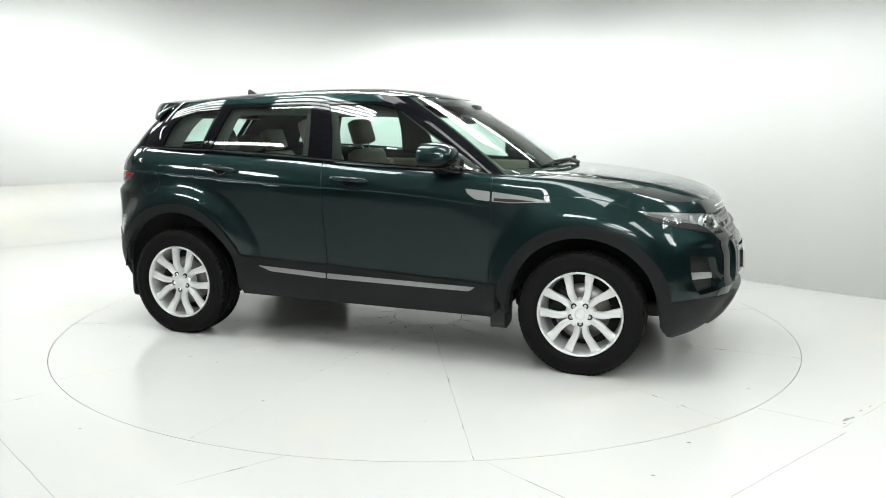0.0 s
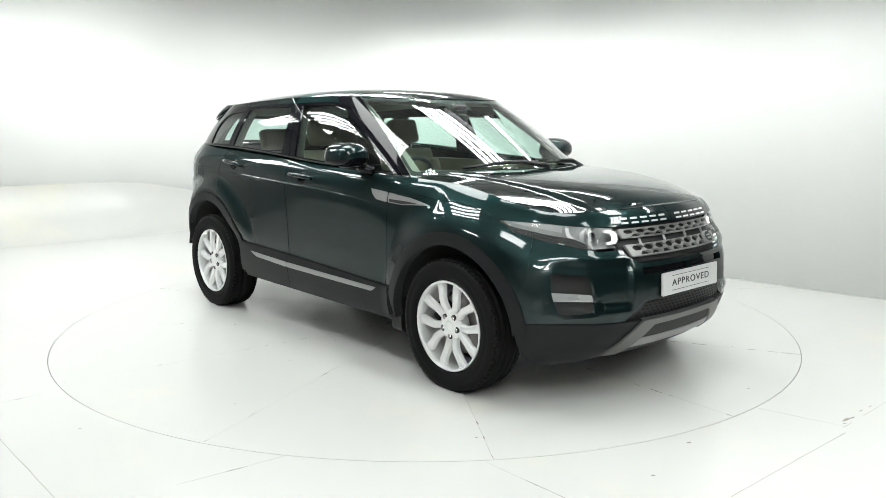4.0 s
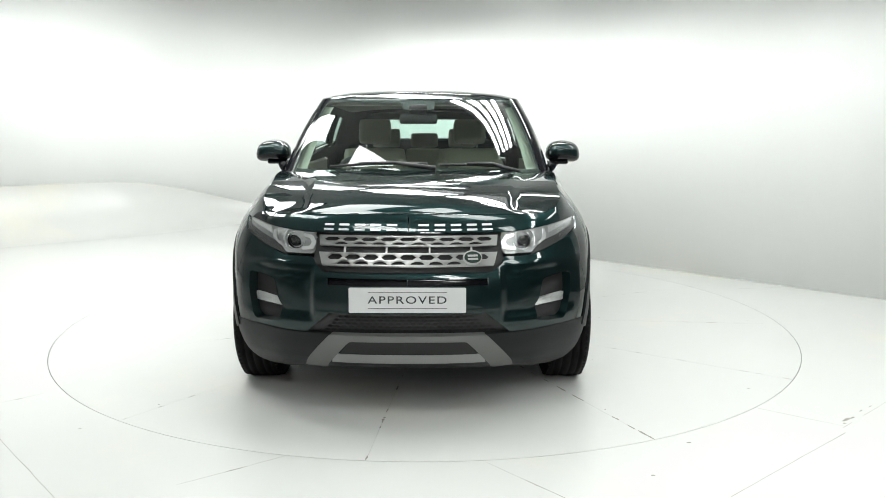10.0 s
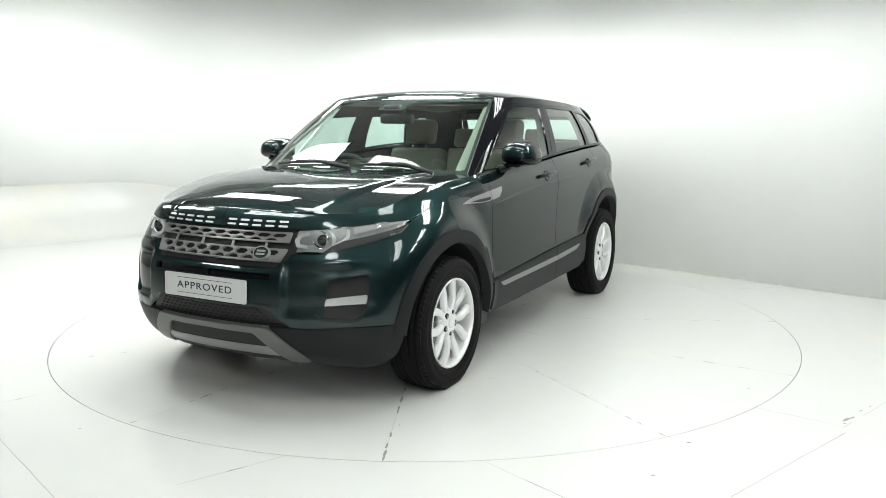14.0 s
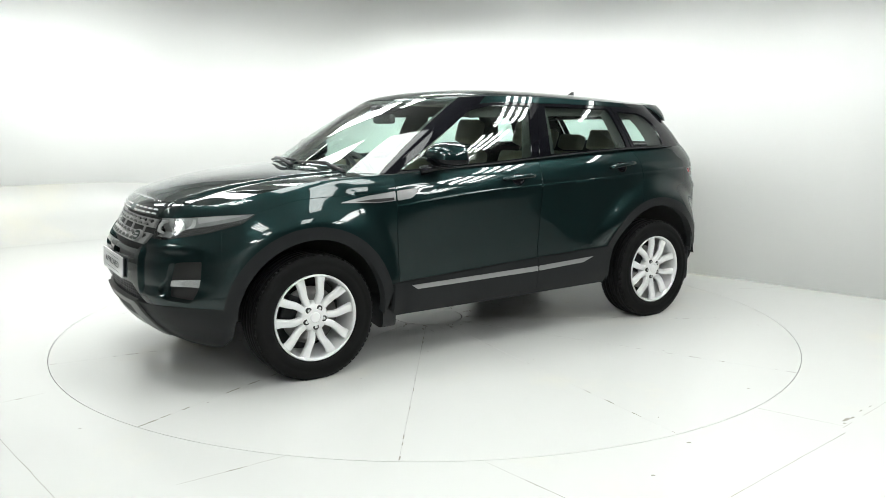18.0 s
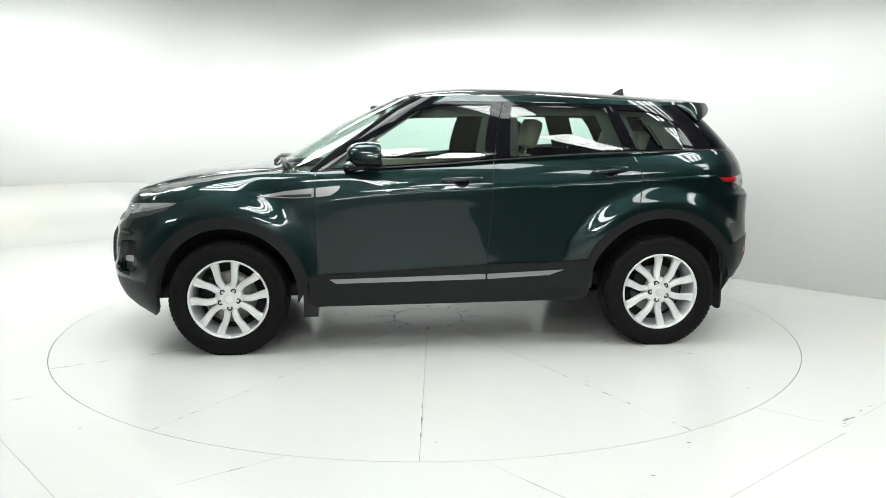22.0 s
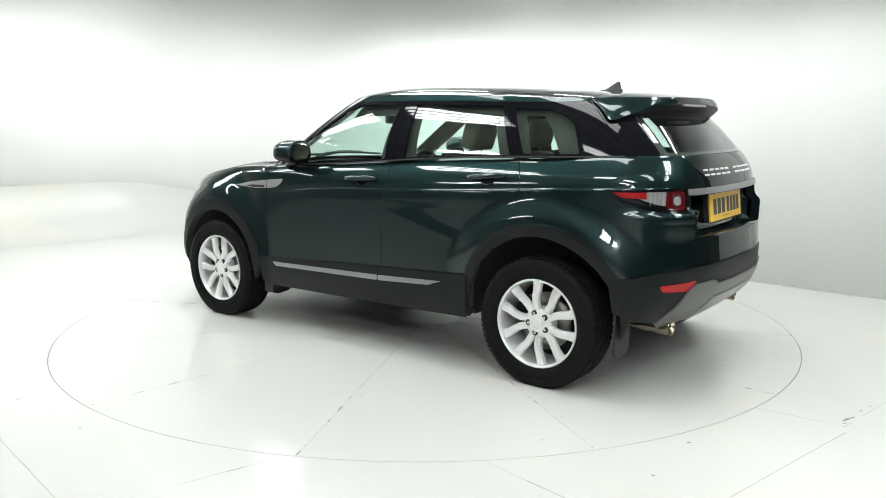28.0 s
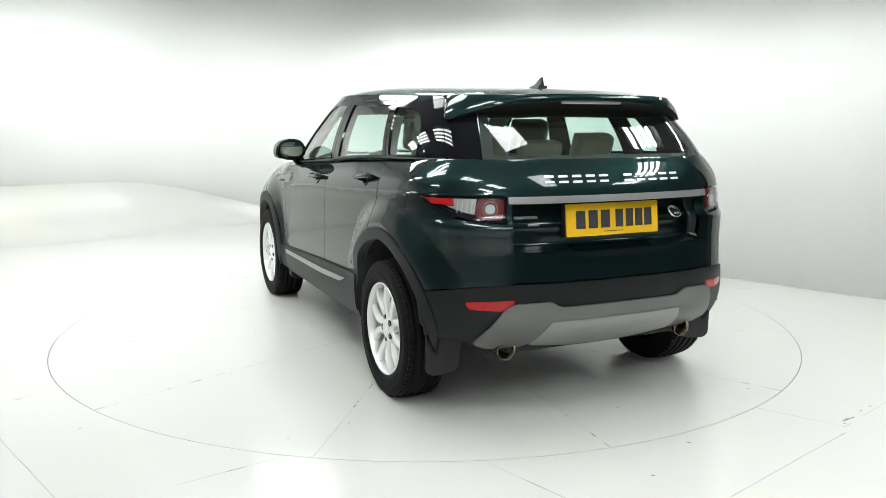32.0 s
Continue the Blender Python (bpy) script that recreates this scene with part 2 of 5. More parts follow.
def tube(bm, pts, radius, n=10, cap=True):
    """A round bar along the points; radius may be a list."""
    P = [Vector(p) for p in pts]
    rs = radius if isinstance(radius, (list, tuple)) else [radius] * len(P)
    rings, ref = [], Vector((0.123, 0.31, 1.0)).normalized()
    for i, p in enumerate(P):
        d = (P[min(i + 1, len(P) - 1)] - P[max(i - 1, 0)]).normalized()
        a = d.cross(ref)
        a = a.normalized() if a.length > 1e-4 else d.orthogonal().normalized()
        b = d.cross(a)
        rings.append([bm.verts.new(p + (a * math.cos(2 * math.pi * k / n) + b * math.sin(2 * math.pi * k / n)) * rs[i]) for k in range(n)])
    for r, q in zip(rings, rings[1:]):
        for k in range(n):
            bm.faces.new((r[k], r[(k + 1) % n], q[(k + 1) % n], q[k]))
    if cap:
        bm.faces.new(rings[0][::-1])
        bm.faces.new(rings[-1])


def prism(bm, loop, depth, m):
    """A plate with the outline loop (x, y), its front face at height depth, set by the matrix m."""
    lo = [bm.verts.new(m @ Vector((p[0], p[1], 0))) for p in loop]
    hi = [bm.verts.new(m @ Vector((p[0], p[1], depth))) for p in loop]
    n = len(loop)
    bm.faces.new(hi)
    bm.faces.new(lo[::-1])
    for i in range(n):
        bm.faces.new((lo[i], lo[(i + 1) % n], hi[(i + 1) % n], hi[i]))


# ---------- materials ----------
def material(name, colour, rough=0.5, metal=0.0, coat=0.0, spec=0.5, vary=0.06, scale=4.0, grain=0.0, grain_scale=300.0, bump=0.0, bump_scale=200.0, coat_rough=0.02):
    m = bpy.data.materials.new(name)
    m.use_nodes = True
    t = m.node_tree
    b = t.nodes["Principled BSDF"]
    b.inputs["Roughness"].default_value = rough
    b.inputs["Metallic"].default_value = metal
    b.inputs["Specular IOR Level"].default_value = spec
    b.inputs["Coat Weight"].default_value = coat
    b.inputs["Coat Roughness"].default_value = coat_rough
    tc = t.nodes.new("ShaderNodeTexCoord")
    n = t.nodes.new("ShaderNodeTexNoise")
    n.inputs["Scale"].default_value = scale
    n.inputs["Detail"].default_value = 5.0
    t.links.new(tc.outputs["Object"], n.inputs["Vector"])
    mix = t.nodes.new("ShaderNodeMix")
    mix.data_type = "RGBA"
    mix.inputs["A"].default_value = (*[c * (1 - vary) for c in colour], 1)
    mix.inputs["B"].default_value = (*[min(1, c * (1 + vary)) for c in colour], 1)
    t.links.new(n.outputs["Fac"], mix.inputs["Factor"])
    last = mix.outputs["Result"]
    if grain:
        g = t.nodes.new("ShaderNodeTexNoise")
        g.inputs["Scale"].default_value = grain_scale
        t.links.new(tc.outputs["Object"], g.inputs["Vector"])
        mg = t.nodes.new("ShaderNodeMix")
        mg.data_type = "RGBA"
        mg.blend_type = "OVERLAY"
        mg.inputs["Factor"].default_value = grain
        t.links.new(last, mg.inputs["A"])
        t.links.new(g.outputs["Fac"], mg.inputs["B"])
        last = mg.outputs["Result"]
    t.links.new(last, b.inputs["Base Color"])
    if bump:
        g = t.nodes.new("ShaderNodeTexNoise")
        g.inputs["Scale"].default_value = bump_scale
        t.links.new(tc.outputs["Object"], g.inputs["Vector"])
        bp = t.nodes.new("ShaderNodeBump")
        bp.inputs["Strength"].default_value = bump
        bp.inputs["Distance"].default_value = 0.002
        t.links.new(g.outputs["Fac"], bp.inputs["Height"])
        t.links.new(bp.outputs["Normal"], b.inputs["Normal"])
    return m


def stain(m, colour, scale, lo, hi, most):
    """Patches of another colour with soft, uneven edges over a material's base."""
    t = m.node_tree
    b = t.nodes["Principled BSDF"]
    last = b.inputs["Base Color"].links[0].from_socket
    tc = t.nodes.new("ShaderNodeTexCoord")
    n = t.nodes.new("ShaderNodeTexNoise")
    n.inputs["Scale"].default_value = scale
    n.inputs["Detail"].default_value = 8.0
    n.inputs["Roughness"].default_value = 0.62
    t.links.new(tc.outputs["Object"], n.inputs["Vector"])
    r = t.nodes.new("ShaderNodeMapRange")
    r.inputs["From Min"].default_value, r.inputs["From Max"].default_value, r.inputs["To Max"].default_value = lo, hi, most
    t.links.new(n.outputs["Fac"], r.inputs["Value"])
    mix = t.nodes.new("ShaderNodeMix")
    mix.data_type = "RGBA"
    mix.inputs["B"].default_value = (*colour, 1)
    t.links.new(r.outputs["Result"], mix.inputs["Factor"])
    t.links.new(last, mix.inputs["A"])
    t.links.new(mix.outputs["Result"], b.inputs["Base Color"])


def glowing(name, colour, strength):
    m = bpy.data.materials.new(name)
    m.use_nodes = True
    b = m.node_tree.nodes["Principled BSDF"]
    b.inputs["Base Color"].default_value = (0.8, 0.8, 0.8, 1)
    b.inputs["Emission Color"].default_value = (*colour, 1)
    b.inputs["Emission Strength"].default_value = strength
    return m


def clear(name, tint, gloss=1.0, rough=0.0):
    """Thin glass: tinted see-through with a mirror sheen that grows towards the edge."""
    m = bpy.data.materials.new(name)
    m.use_nodes = True
    t = m.node_tree
    t.nodes.remove(t.nodes["Principled BSDF"])
    out = t.nodes["Material Output"]
    tr = t.nodes.new("ShaderNodeBsdfTransparent")
    tr.inputs[0].default_value = (*tint, 1)
    gl = t.nodes.new("ShaderNodeBsdfGlossy")
    gl.inputs["Color"].default_value = (1, 1, 1, 1)
    gl.inputs["Roughness"].default_value = rough
    lw = t.nodes.new("ShaderNodeLayerWeight")
    lw.inputs["Blend"].default_value = 0.5
    pw = t.nodes.new("ShaderNodeMath")
    pw.operation = "POWER"
    pw.inputs[1].default_value = 4.0
    t.links.new(lw.outputs["Facing"], pw.inputs[0])
    mul = t.nodes.new("ShaderNodeMath")
    mul.operation = "MULTIPLY_ADD"
    mul.inputs[1].default_value = 0.85 * gloss
    mul.inputs[2].default_value = 0.075 * gloss
    t.links.new(pw.outputs[0], mul.inputs[0])
    mx = t.nodes.new("ShaderNodeMixShader")
    t.links.new(mul.outputs[0], mx.inputs[0])
    t.links.new(tr.outputs[0], mx.inputs[1])
    t.links.new(gl.outputs[0], mx.inputs[2])
    t.links.new(mx.outputs[0], out.inputs[0])
    return m


WHITE_WALL = material("white_wall_paint", (0.87, 0.87, 0.86), rough=0.75, vary=0.015, scale=0.7, bump=0.05, bump_scale=60)
WHITE_FLOOR = material("white_floor_paint", (0.61, 0.61, 0.593), rough=0.22, vary=0.02, scale=1.1, bump=0.03, bump_scale=25, spec=0.5)
stain(WHITE_FLOOR, (0.70, 0.66, 0.54), 0.9, 0.54, 0.78, 0.60)
GREY_CEILING = material("grey_ceiling_sheet", (0.36, 0.363, 0.357), rough=0.7, vary=0.08, scale=2)
GREY_WALL = material("grey_wall_paint", (0.42, 0.42, 0.415), rough=0.8, vary=0.08, scale=1)
FLOOR_GREY = material("concrete_grey", (0.60, 0.60, 0.588), rough=0.6, vary=0.1, scale=2, bump=0.05, bump_scale=40)
DARK_WALL = material("dark_wall_paint", (0.05, 0.05, 0.05), rough=0.8, vary=0.1, scale=1)
DARK_BEAM = material("dark_beam", (0.06, 0.06, 0.06), rough=0.6)
PANEL_GLOW = glowing("panel_glow", (0.955, 1.0, 0.975), PANEL_POWER)
CRACK = material("chipped_paint", (0.23, 0.215, 0.185), rough=0.8, vary=0.3, scale=30)
TUBE = glowing("tube_glow", (0.955, 1.0, 0.975), TUBE_POWER)
PAINT = material("green_metallic_paint", (0.0088, 0.0222, 0.0226), rough=0.37, metal=0.85, coat=1.0, vary=0.05, grain=0.25, grain_scale=900, spec=0.12, coat_rough=0.006)
PAINT.node_tree.nodes["Principled BSDF"].inputs["Specular Tint"].default_value = (0.10, 0.28, 0.28, 1)
GLOSS_BLACK = material("gloss_black", (0.005, 0.005, 0.007), rough=0.05, spec=0.24, vary=0.02)
BLACK = material("matt_black", (0.012, 0.012, 0.012), rough=0.65)
CLADDING = material("dark_grey_plastic", (0.0072, 0.0084, 0.0092), rough=0.46, spec=0.26, vary=0.08, bump=0.15, bump_scale=500)
RUBBER = material("tyre_rubber", (0.004, 0.004, 0.004), rough=0.7, spec=0.16, vary=0.15, scale=8, bump=0.1, bump_scale=150)
SILVER = material("silver_paint", (0.80, 0.80, 0.80), rough=0.30, metal=0.35, coat=0.5, vary=0.02)
SATIN = material("satin_silver_plastic", (0.33, 0.33, 0.33), rough=0.38, metal=0.6, vary=0.03)
GUNMETAL = material("grey_metallic_plastic", (0.155, 0.155, 0.15), rough=0.42, metal=0.4, vary=0.03)
CHROME = material("chrome", (0.75, 0.75, 0.76), rough=0.08, metal=1.0, vary=0.01)
STEEL = material("brake_steel", (0.28, 0.27, 0.26), rough=0.35, metal=0.9, vary=0.1)
GLASS = clear("window_glass", (0.80, 0.94, 0.89))
LENS = clear("lamp_lens", (0.97, 0.98, 0.98), 0.40)

CREAM = material("cream_leather", (0.27, 0.24, 0.18), rough=0.5, vary=0.06, bump=0.2, bump_scale=120)
LINER = material("cream_headlining", (0.34, 0.33, 0.28), rough=0.9, vary=0.04, bump=0.2, bump_scale=300)
BLACK_PLASTIC = material("black_plastic", (0.011, 0.011, 0.012), rough=0.45, vary=0.08)
DARK_GLASS = material("dark_glass", (0.01, 0.011, 0.012), rough=0.03, coat=1.0, vary=0.0)
LAMP_SILVER = material("lamp_silver", (0.66, 0.66, 0.66), rough=0.22, metal=0.45, vary=0.06, scale=60, bump=0.12, bump_scale=130)
BADGE_GREEN = material("badge_green", (0.006, 0.020, 0.014), rough=0.45, spec=0.3)
RED = material("red_lamp_plastic", (0.36, 0.006, 0.008), rough=0.2, spec=0.3, coat=0.25, vary=0.12, scale=40, bump=0.2, bump_scale=160)
TAIL_CLEAR = material("clear_lamp_plastic", (0.52, 0.52, 0.52), rough=0.2, metal=0.5, vary=0.25, scale=45, bump=0.25, bump_scale=110)
DARK_RED = material("dark_red_lamp_plastic", (0.10, 0.004, 0.006), rough=0.12, coat=0.6, vary=0.1, scale=40)
TRIM_GREY = material("grey_beige_trim", (0.030, 0.028, 0.024), rough=0.8, vary=0.06, bump=0.2, bump_scale=300)
PLATE_WHITE = material("white_plate", (0.60, 0.60, 0.60), rough=0.35, vary=0.02)
PLATE_YELLOW = material("yellow_plate", (0.80, 0.47, 0.015), rough=0.35, vary=0.03)
INK = material("dark_ink", (0.03, 0.03, 0.035), rough=0.5)
MIRROR = material("mirror_glass", (0.85, 0.9, 0.87), rough=0.01, metal=1.0, vary=0.0)
DASH = material("dark_dashboard", (0.03, 0.03, 0.03), rough=0.6, bump=0.2, bump_scale=200)
GRILLE_SILVER = material("grille_silver", (0.25, 0.25, 0.247), rough=0.30, metal=0.5, vary=0.03)
EXHAUST = material("browned_steel", (0.34, 0.29, 0.22), rough=0.22, metal=0.95, vary=0.15, scale=20)
SOCKET = material("dark_socket", (0.02, 0.02, 0.02), rough=0.4)
LAMP_GREY = material("lamp_grey", (0.50, 0.505, 0.51), metal=0.5, rough=0.2, vary=0.2, scale=20)
# ---------- the studio ----------
def wall_strip(name, line, height, mat, inward, thick=0.15):
    """A wall along the plan line, extruded away from the room."""
    bm = bmesh.new()
    a = np.array(line, float)
    t = np.gradient(a, axis=0)
    t = t / np.linalg.norm(t, axis=1)[:, None]
    n = np.c_[-t[:, 1], t[:, 0]] * inward
    rows = []
    for p, q in ((a, 0.0), (a, height), (a - n * thick, height), (a - n * thick, 0.0)):
        rows.append([bm.verts.new((x, y, q)) for x, y in p])
    for r0, r1 in zip(rows, rows[1:] + rows[:1]):
        for i in range(len(a) - 1):
            bm.faces.new((r0[i], r0[i + 1], r1[i + 1], r1[i]))
    for k in (0, -1):
        bm.faces.new([r[k] for r in rows])
    bmesh.ops.recalc_face_normals(bm, faces=bm.faces)
    return part(name, bm, mat, None)


ROOM_H, LIGHT_Z = 3.60, 3.01


def rounded(points, radius, n=12):
    out = [np.array(points[0], float)]
    for a, b, c in zip(points, points[1:], points[2:]):
        a, b, c = (np.array(p, float) for p in (a, b, c))
        u, v = (a - b) / np.linalg.norm(a - b), (c - b) / np.linalg.norm(c - b)
        p, q = b + u * radius, b + v * radius
        for i in range(n + 1):
            s = i / n
            out.append(p * (1 - s) ** 2 + b * 2 * s * (1 - s) + q * s * s)
    out.append(np.array(points[-1], float))
    return out


back_corner, LEFT_END, RIGHT_END = (-2.12, 6.10), (-5.66, 3.31), (4.5, -0.35)
wall = wall_strip("wall_back", rounded([RIGHT_END, back_corner, LEFT_END], 1.5, 16), ROOM_H, WHITE_WALL, 1)
tagged(wall, "white painted curved studio wall with a rounded corner", "wall", kind="structure")
# unseen walls toned for the car's reflections: grey before the camera and to its left, dark to its right
for name, line_ in (("wall_front", [(-8.4, -8.0), (2.2, -8.0)]), ("wall_left", [LEFT_END, (-8.4, 1.15), (-8.4, -8.0)])):
    tagged(wall_strip(name, line_, ROOM_H, GREY_WALL, 1), "plain grey painted studio wall", "wall", kind="structure")
tagged(wall_strip("wall_right", [(2.2, -8.0), (8.5, -8.0), (8.5, -4.24), RIGHT_END], ROOM_H, DARK_WALL, 1), "dark painted studio wall", "wall", kind="structure")

# the floor paint runs up the wall in a cove that widens from the corner to the left
bm = bmesh.new()
path = np.array(rounded([RIGHT_END, back_corner, LEFT_END], 1.5, 40)[1:])
path = np.concatenate([path[:-1], path[-2] + (path[-1] - path[-2]) * np.linspace(0, 1, 24)[1:, None]])
tan = np.gradient(path, axis=0)
tan = tan / np.linalg.norm(tan, axis=1)[:, None]
nor = np.c_[-tan[:, 1], tan[:, 0]]
run = np.concatenate([[0], np.cumsum(np.linalg.norm(np.diff(path, axis=0), axis=1))])
rows = []
for i in range(25):
    a = math.radians(90 * i / 24)
    r = 0.02 + 0.62 * ramp(0.2, 3.6, run)
    q = path + nor * (r * (1 - math.sin(a)) + 0.004)[:, None]
    z = r * (1 - math.cos(a)) + 0.001
    rows.append([bm.verts.new((x, y, h)) for (x, y), h in zip(q, z)])
for r0, r1 in zip(rows, rows[1:]):
    for i in range(len(path) - 1):
        bm.faces.new((r0[i], r0[i + 1], r1[i + 1], r1[i]))
bmesh.ops.recalc_face_normals(bm, faces=bm.faces)
tagged(part("cove", bm, WHITE_FLOOR, None), "white painted cove between floor and wall", "cove", kind="structure")

R_DISC = 2.478
bm = bmesh.new()
n = 128
ring = [bm.verts.new((math.cos(2 * math.pi * i / n) * (R_DISC + 0.0028), math.sin(2 * math.pi * i / n) * (R_DISC + 0.0028), 0)) for i in range(n)]
low = [bm.verts.new((v.co.x, v.co.y, -0.05)) for v in ring]
outer = []
for i in range(n):
    a = 2 * math.pi * i / n
    # the white paint stops before the camera stand, along a slanting line
    reach = 14.0
    if math.sin(a) + 0.3 * math.cos(a) < -0.2:
        reach = min(reach, 4.05 / -(math.sin(a) + 0.3 * math.cos(a)))
    outer.append(bm.verts.new((math.cos(a) * reach, math.sin(a) * reach, 0)))
for i in range(n):
    j = (i + 1) % n
    bm.faces.new((ring[i], outer[i], outer[j], ring[j]))
    bm.faces.new((low[i], ring[i], ring[j], low[j]))
bm.faces.new(low)
bm2 = bmesh.new()
bm2.faces.new([bm2.verts.new((x, y, -0.004)) for x, y in ((-12.0, -0.45), (12.0, -7.65), (12.0, -8.0), (-12.0, -0.80))])
tagged(part("floor_edging", bm2, DARK_WALL, None, smooth=False), "dark edging strip where the white floor ends", "floor", kind="structure")
# unseen floor halves, pale left and dark right, toned for the doors' reflections
bm2 = bmesh.new()
bm2.faces.new([bm2.verts.new((x, y, -0.004)) for x, y in ((-12.0, -0.80), (1.4, -4.82), (1.4, -14.0), (-12.0, -14.0))])
tagged(part("concrete_floor", bm2, FLOOR_GREY, None, smooth=False), "bare grey concrete floor beyond the white area", "floor", kind="structure")
bm2 = bmesh.new()
bm2.faces.new([bm2.verts.new((x, y, -0.004)) for x, y in ((1.4, -4.82), (12.0, -8.0), (12.0, -14.0), (1.4, -14.0))])
tagged(part("dark_floor", bm2, DARK_WALL, None, smooth=False), "unseen dark floor beyond the white area", "floor", kind="structure")
floor = tagged(part("floor", bm, WHITE_FLOOR, None, smooth=False), "white painted studio floor with faint cracks", "floor", kind="structure")


def flake(bm, x, y, z, long, wide, turn, rnd):
    vs = []
    for k in range(7):
        a = 2 * math.pi * k / 7
        r = 0.7 + 0.6 * rnd.random()
        px, py = long * r * math.cos(a), wide * r * math.sin(a)
        vs.append(bm.verts.new((x + px * math.cos(turn) - py * math.sin(turn), y + px * math.sin(turn) + py * math.cos(turn), z)))
    bm.faces.new(vs)


def crack(bm, a, b, width, rnd, z=0.0008):
    """A thin broken line from a to b."""
    a, b = Vector(a), Vector(b)
    d = (b - a).normalized()
    side = Vector((-d.y, d.x))
    total = (b - a).length
    at = 0.0
    while at < total:
        run = min(0.05 + 0.18 * rnd.random(), total - at)
        if rnd.random() < 0.8:
            w = width * (0.5 + rnd.random())
            p, q = a + d * at + side * (0.004 * (rnd.random() - 0.5)), a + d * (at + run) + side * (0.004 * (rnd.random() - 0.5))
            bm.faces.new([bm.verts.new((v.x, v.y, z)) for v in (p - side * w, q - side * w * 0.7, q + side * w * 0.7, p + side * w)])
        at += run + 0.01


rnd = random.Random(4)
CRACKS = [((1.92, -2.14), (2.45, -1.70)), ((1.62, -1.88), (1.93, -2.12)), ((1.90, -2.20), (1.05, -2.88)), ((-0.60, -2.41), (-1.15, -2.79)),
          ((-1.95, -2.16), (-1.35, -2.83)), ((-2.00, -1.62), (-2.30, -1.90)), ((0.24, -2.49), (0.62, -2.93)), ((-2.66, 0.86), (-3.6, 1.25)), ((-2.50, 0.4), (-3.4, 0.3)), ((2.5, 0.9), (3.2, 1.0))]
for k, (a, b) in enumerate(CRACKS):
    bm = bmesh.new()
    crack(bm, a, b, 0.0016 if k != 4 else 0.0024, rnd)
    part("floor_crack", bm, CRACK, floor, smooth=False)
bm = bmesh.new()
for x, y, l, w, t in ((1.985, -2.045, 0.034, 0.010, 0.7), (2.03, -2.02, 0.02, 0.007, 0.7), (1.955, -2.09, 0.012, 0.006, 0.5), (-0.77, -2.53, 0.022, 0.004, 0.62), (-0.80, -2.55, 0.016, 0.004, 0.6), (-2.08, -1.70, 0.016, 0.004, 0.8),
                      (2.12, -1.93, 0.02, 0.004, 0.7), (2.2, -1.87, 0.016, 0.004, 0.7), (0.42, -2.70, 0.010, 0.004, -0.8), (0.9, -2.62, 0.010, 0.005, 0.3), (1.15, -2.30, 0.012, 0.006, 0.2), (-1.6, -2.1, 0.009, 0.004, 0.2), (1.7, -1.6, 0.007, 0.005, 0)):
    flake(bm, x, y, 0.0009, l, w, t, rnd)
part("floor_chips", bm, CRACK, floor, smooth=False)

bm = bmesh.new()
box(bm, -9, 9, -8.5, 8, ROOM_H, ROOM_H + 0.1)
for k in range(-12, 13):
    m = Matrix.Rotation(math.radians(-45), 4, "Z")
    box(bm, -9, 9, k * 0.9 - 0.012, k * 0.9 + 0.012, ROOM_H - 0.02, ROOM_H, m)
ceiling = tagged(part("ceiling", bm, GREY_CEILING, None, smooth=False), "grey sheet ceiling of the studio", "ceiling", kind="structure")

# turntable: twelve sector plates round a small hub plate
turntable = tagged(new("turntable"), "white painted round turntable floor of twelve sector plates", "turntable")
bm = bmesh.new()
lathe(bm, [(0.0005, -0.035), (R_DISC - 0.002, -0.035)], 96, "z")
part("bed", bm, BLACK, turntable, smooth=False)
HUB = 0.245
for k in range(12):
    a0, a1 = math.radians(25 + 30 * k), math.radians(55 + 30 * k)
    bm = bmesh.new()
    g = 0.0006
    inner, out_ = [], []
    for i in range(13):
        for row, r in ((inner, HUB + 0.003), (out_, R_DISC - 0.001)):
            d = g / r
            a = a0 + d + (a1 - a0 - 2 * d) * i / 12
            row.append((r * math.cos(a), r * math.sin(a)))
    top_ = [bm.verts.new((x, y, 0)) for x, y in out_ + inner[::-1]]
    low_ = [bm.verts.new((x, y, -0.03)) for x, y in out_ + inner[::-1]]
    nn = len(top_)
    for i in range(12):
        bm.faces.new((top_[i], top_[i + 1], top_[nn - 2 - i], top_[nn - 1 - i]))
    for i in range(nn):
        bm.faces.new((low_[i], low_[(i + 1) % nn], top_[(i + 1) % nn], top_[i]))
    bmesh.ops.recalc_face_normals(bm, faces=bm.faces)
    part("sector_plate", bm, WHITE_FLOOR, turntable, smooth=False)
bm = bmesh.new()
lathe(bm, [(0.0005, 0.0), (HUB - 0.003, 0.0), (HUB - 0.003, -0.03)], 48, "z")
bmesh.ops.recalc_face_normals(bm, faces=bm.faces)
part("hub_plate", bm, WHITE_FLOOR, turntable, smooth=False)
bm = bmesh.new()
wear = {0: 16, 11: 12, 1: 9, 2: 10, 3: 14, 4: 8, 8: 8, 9: 7, 10: 8}
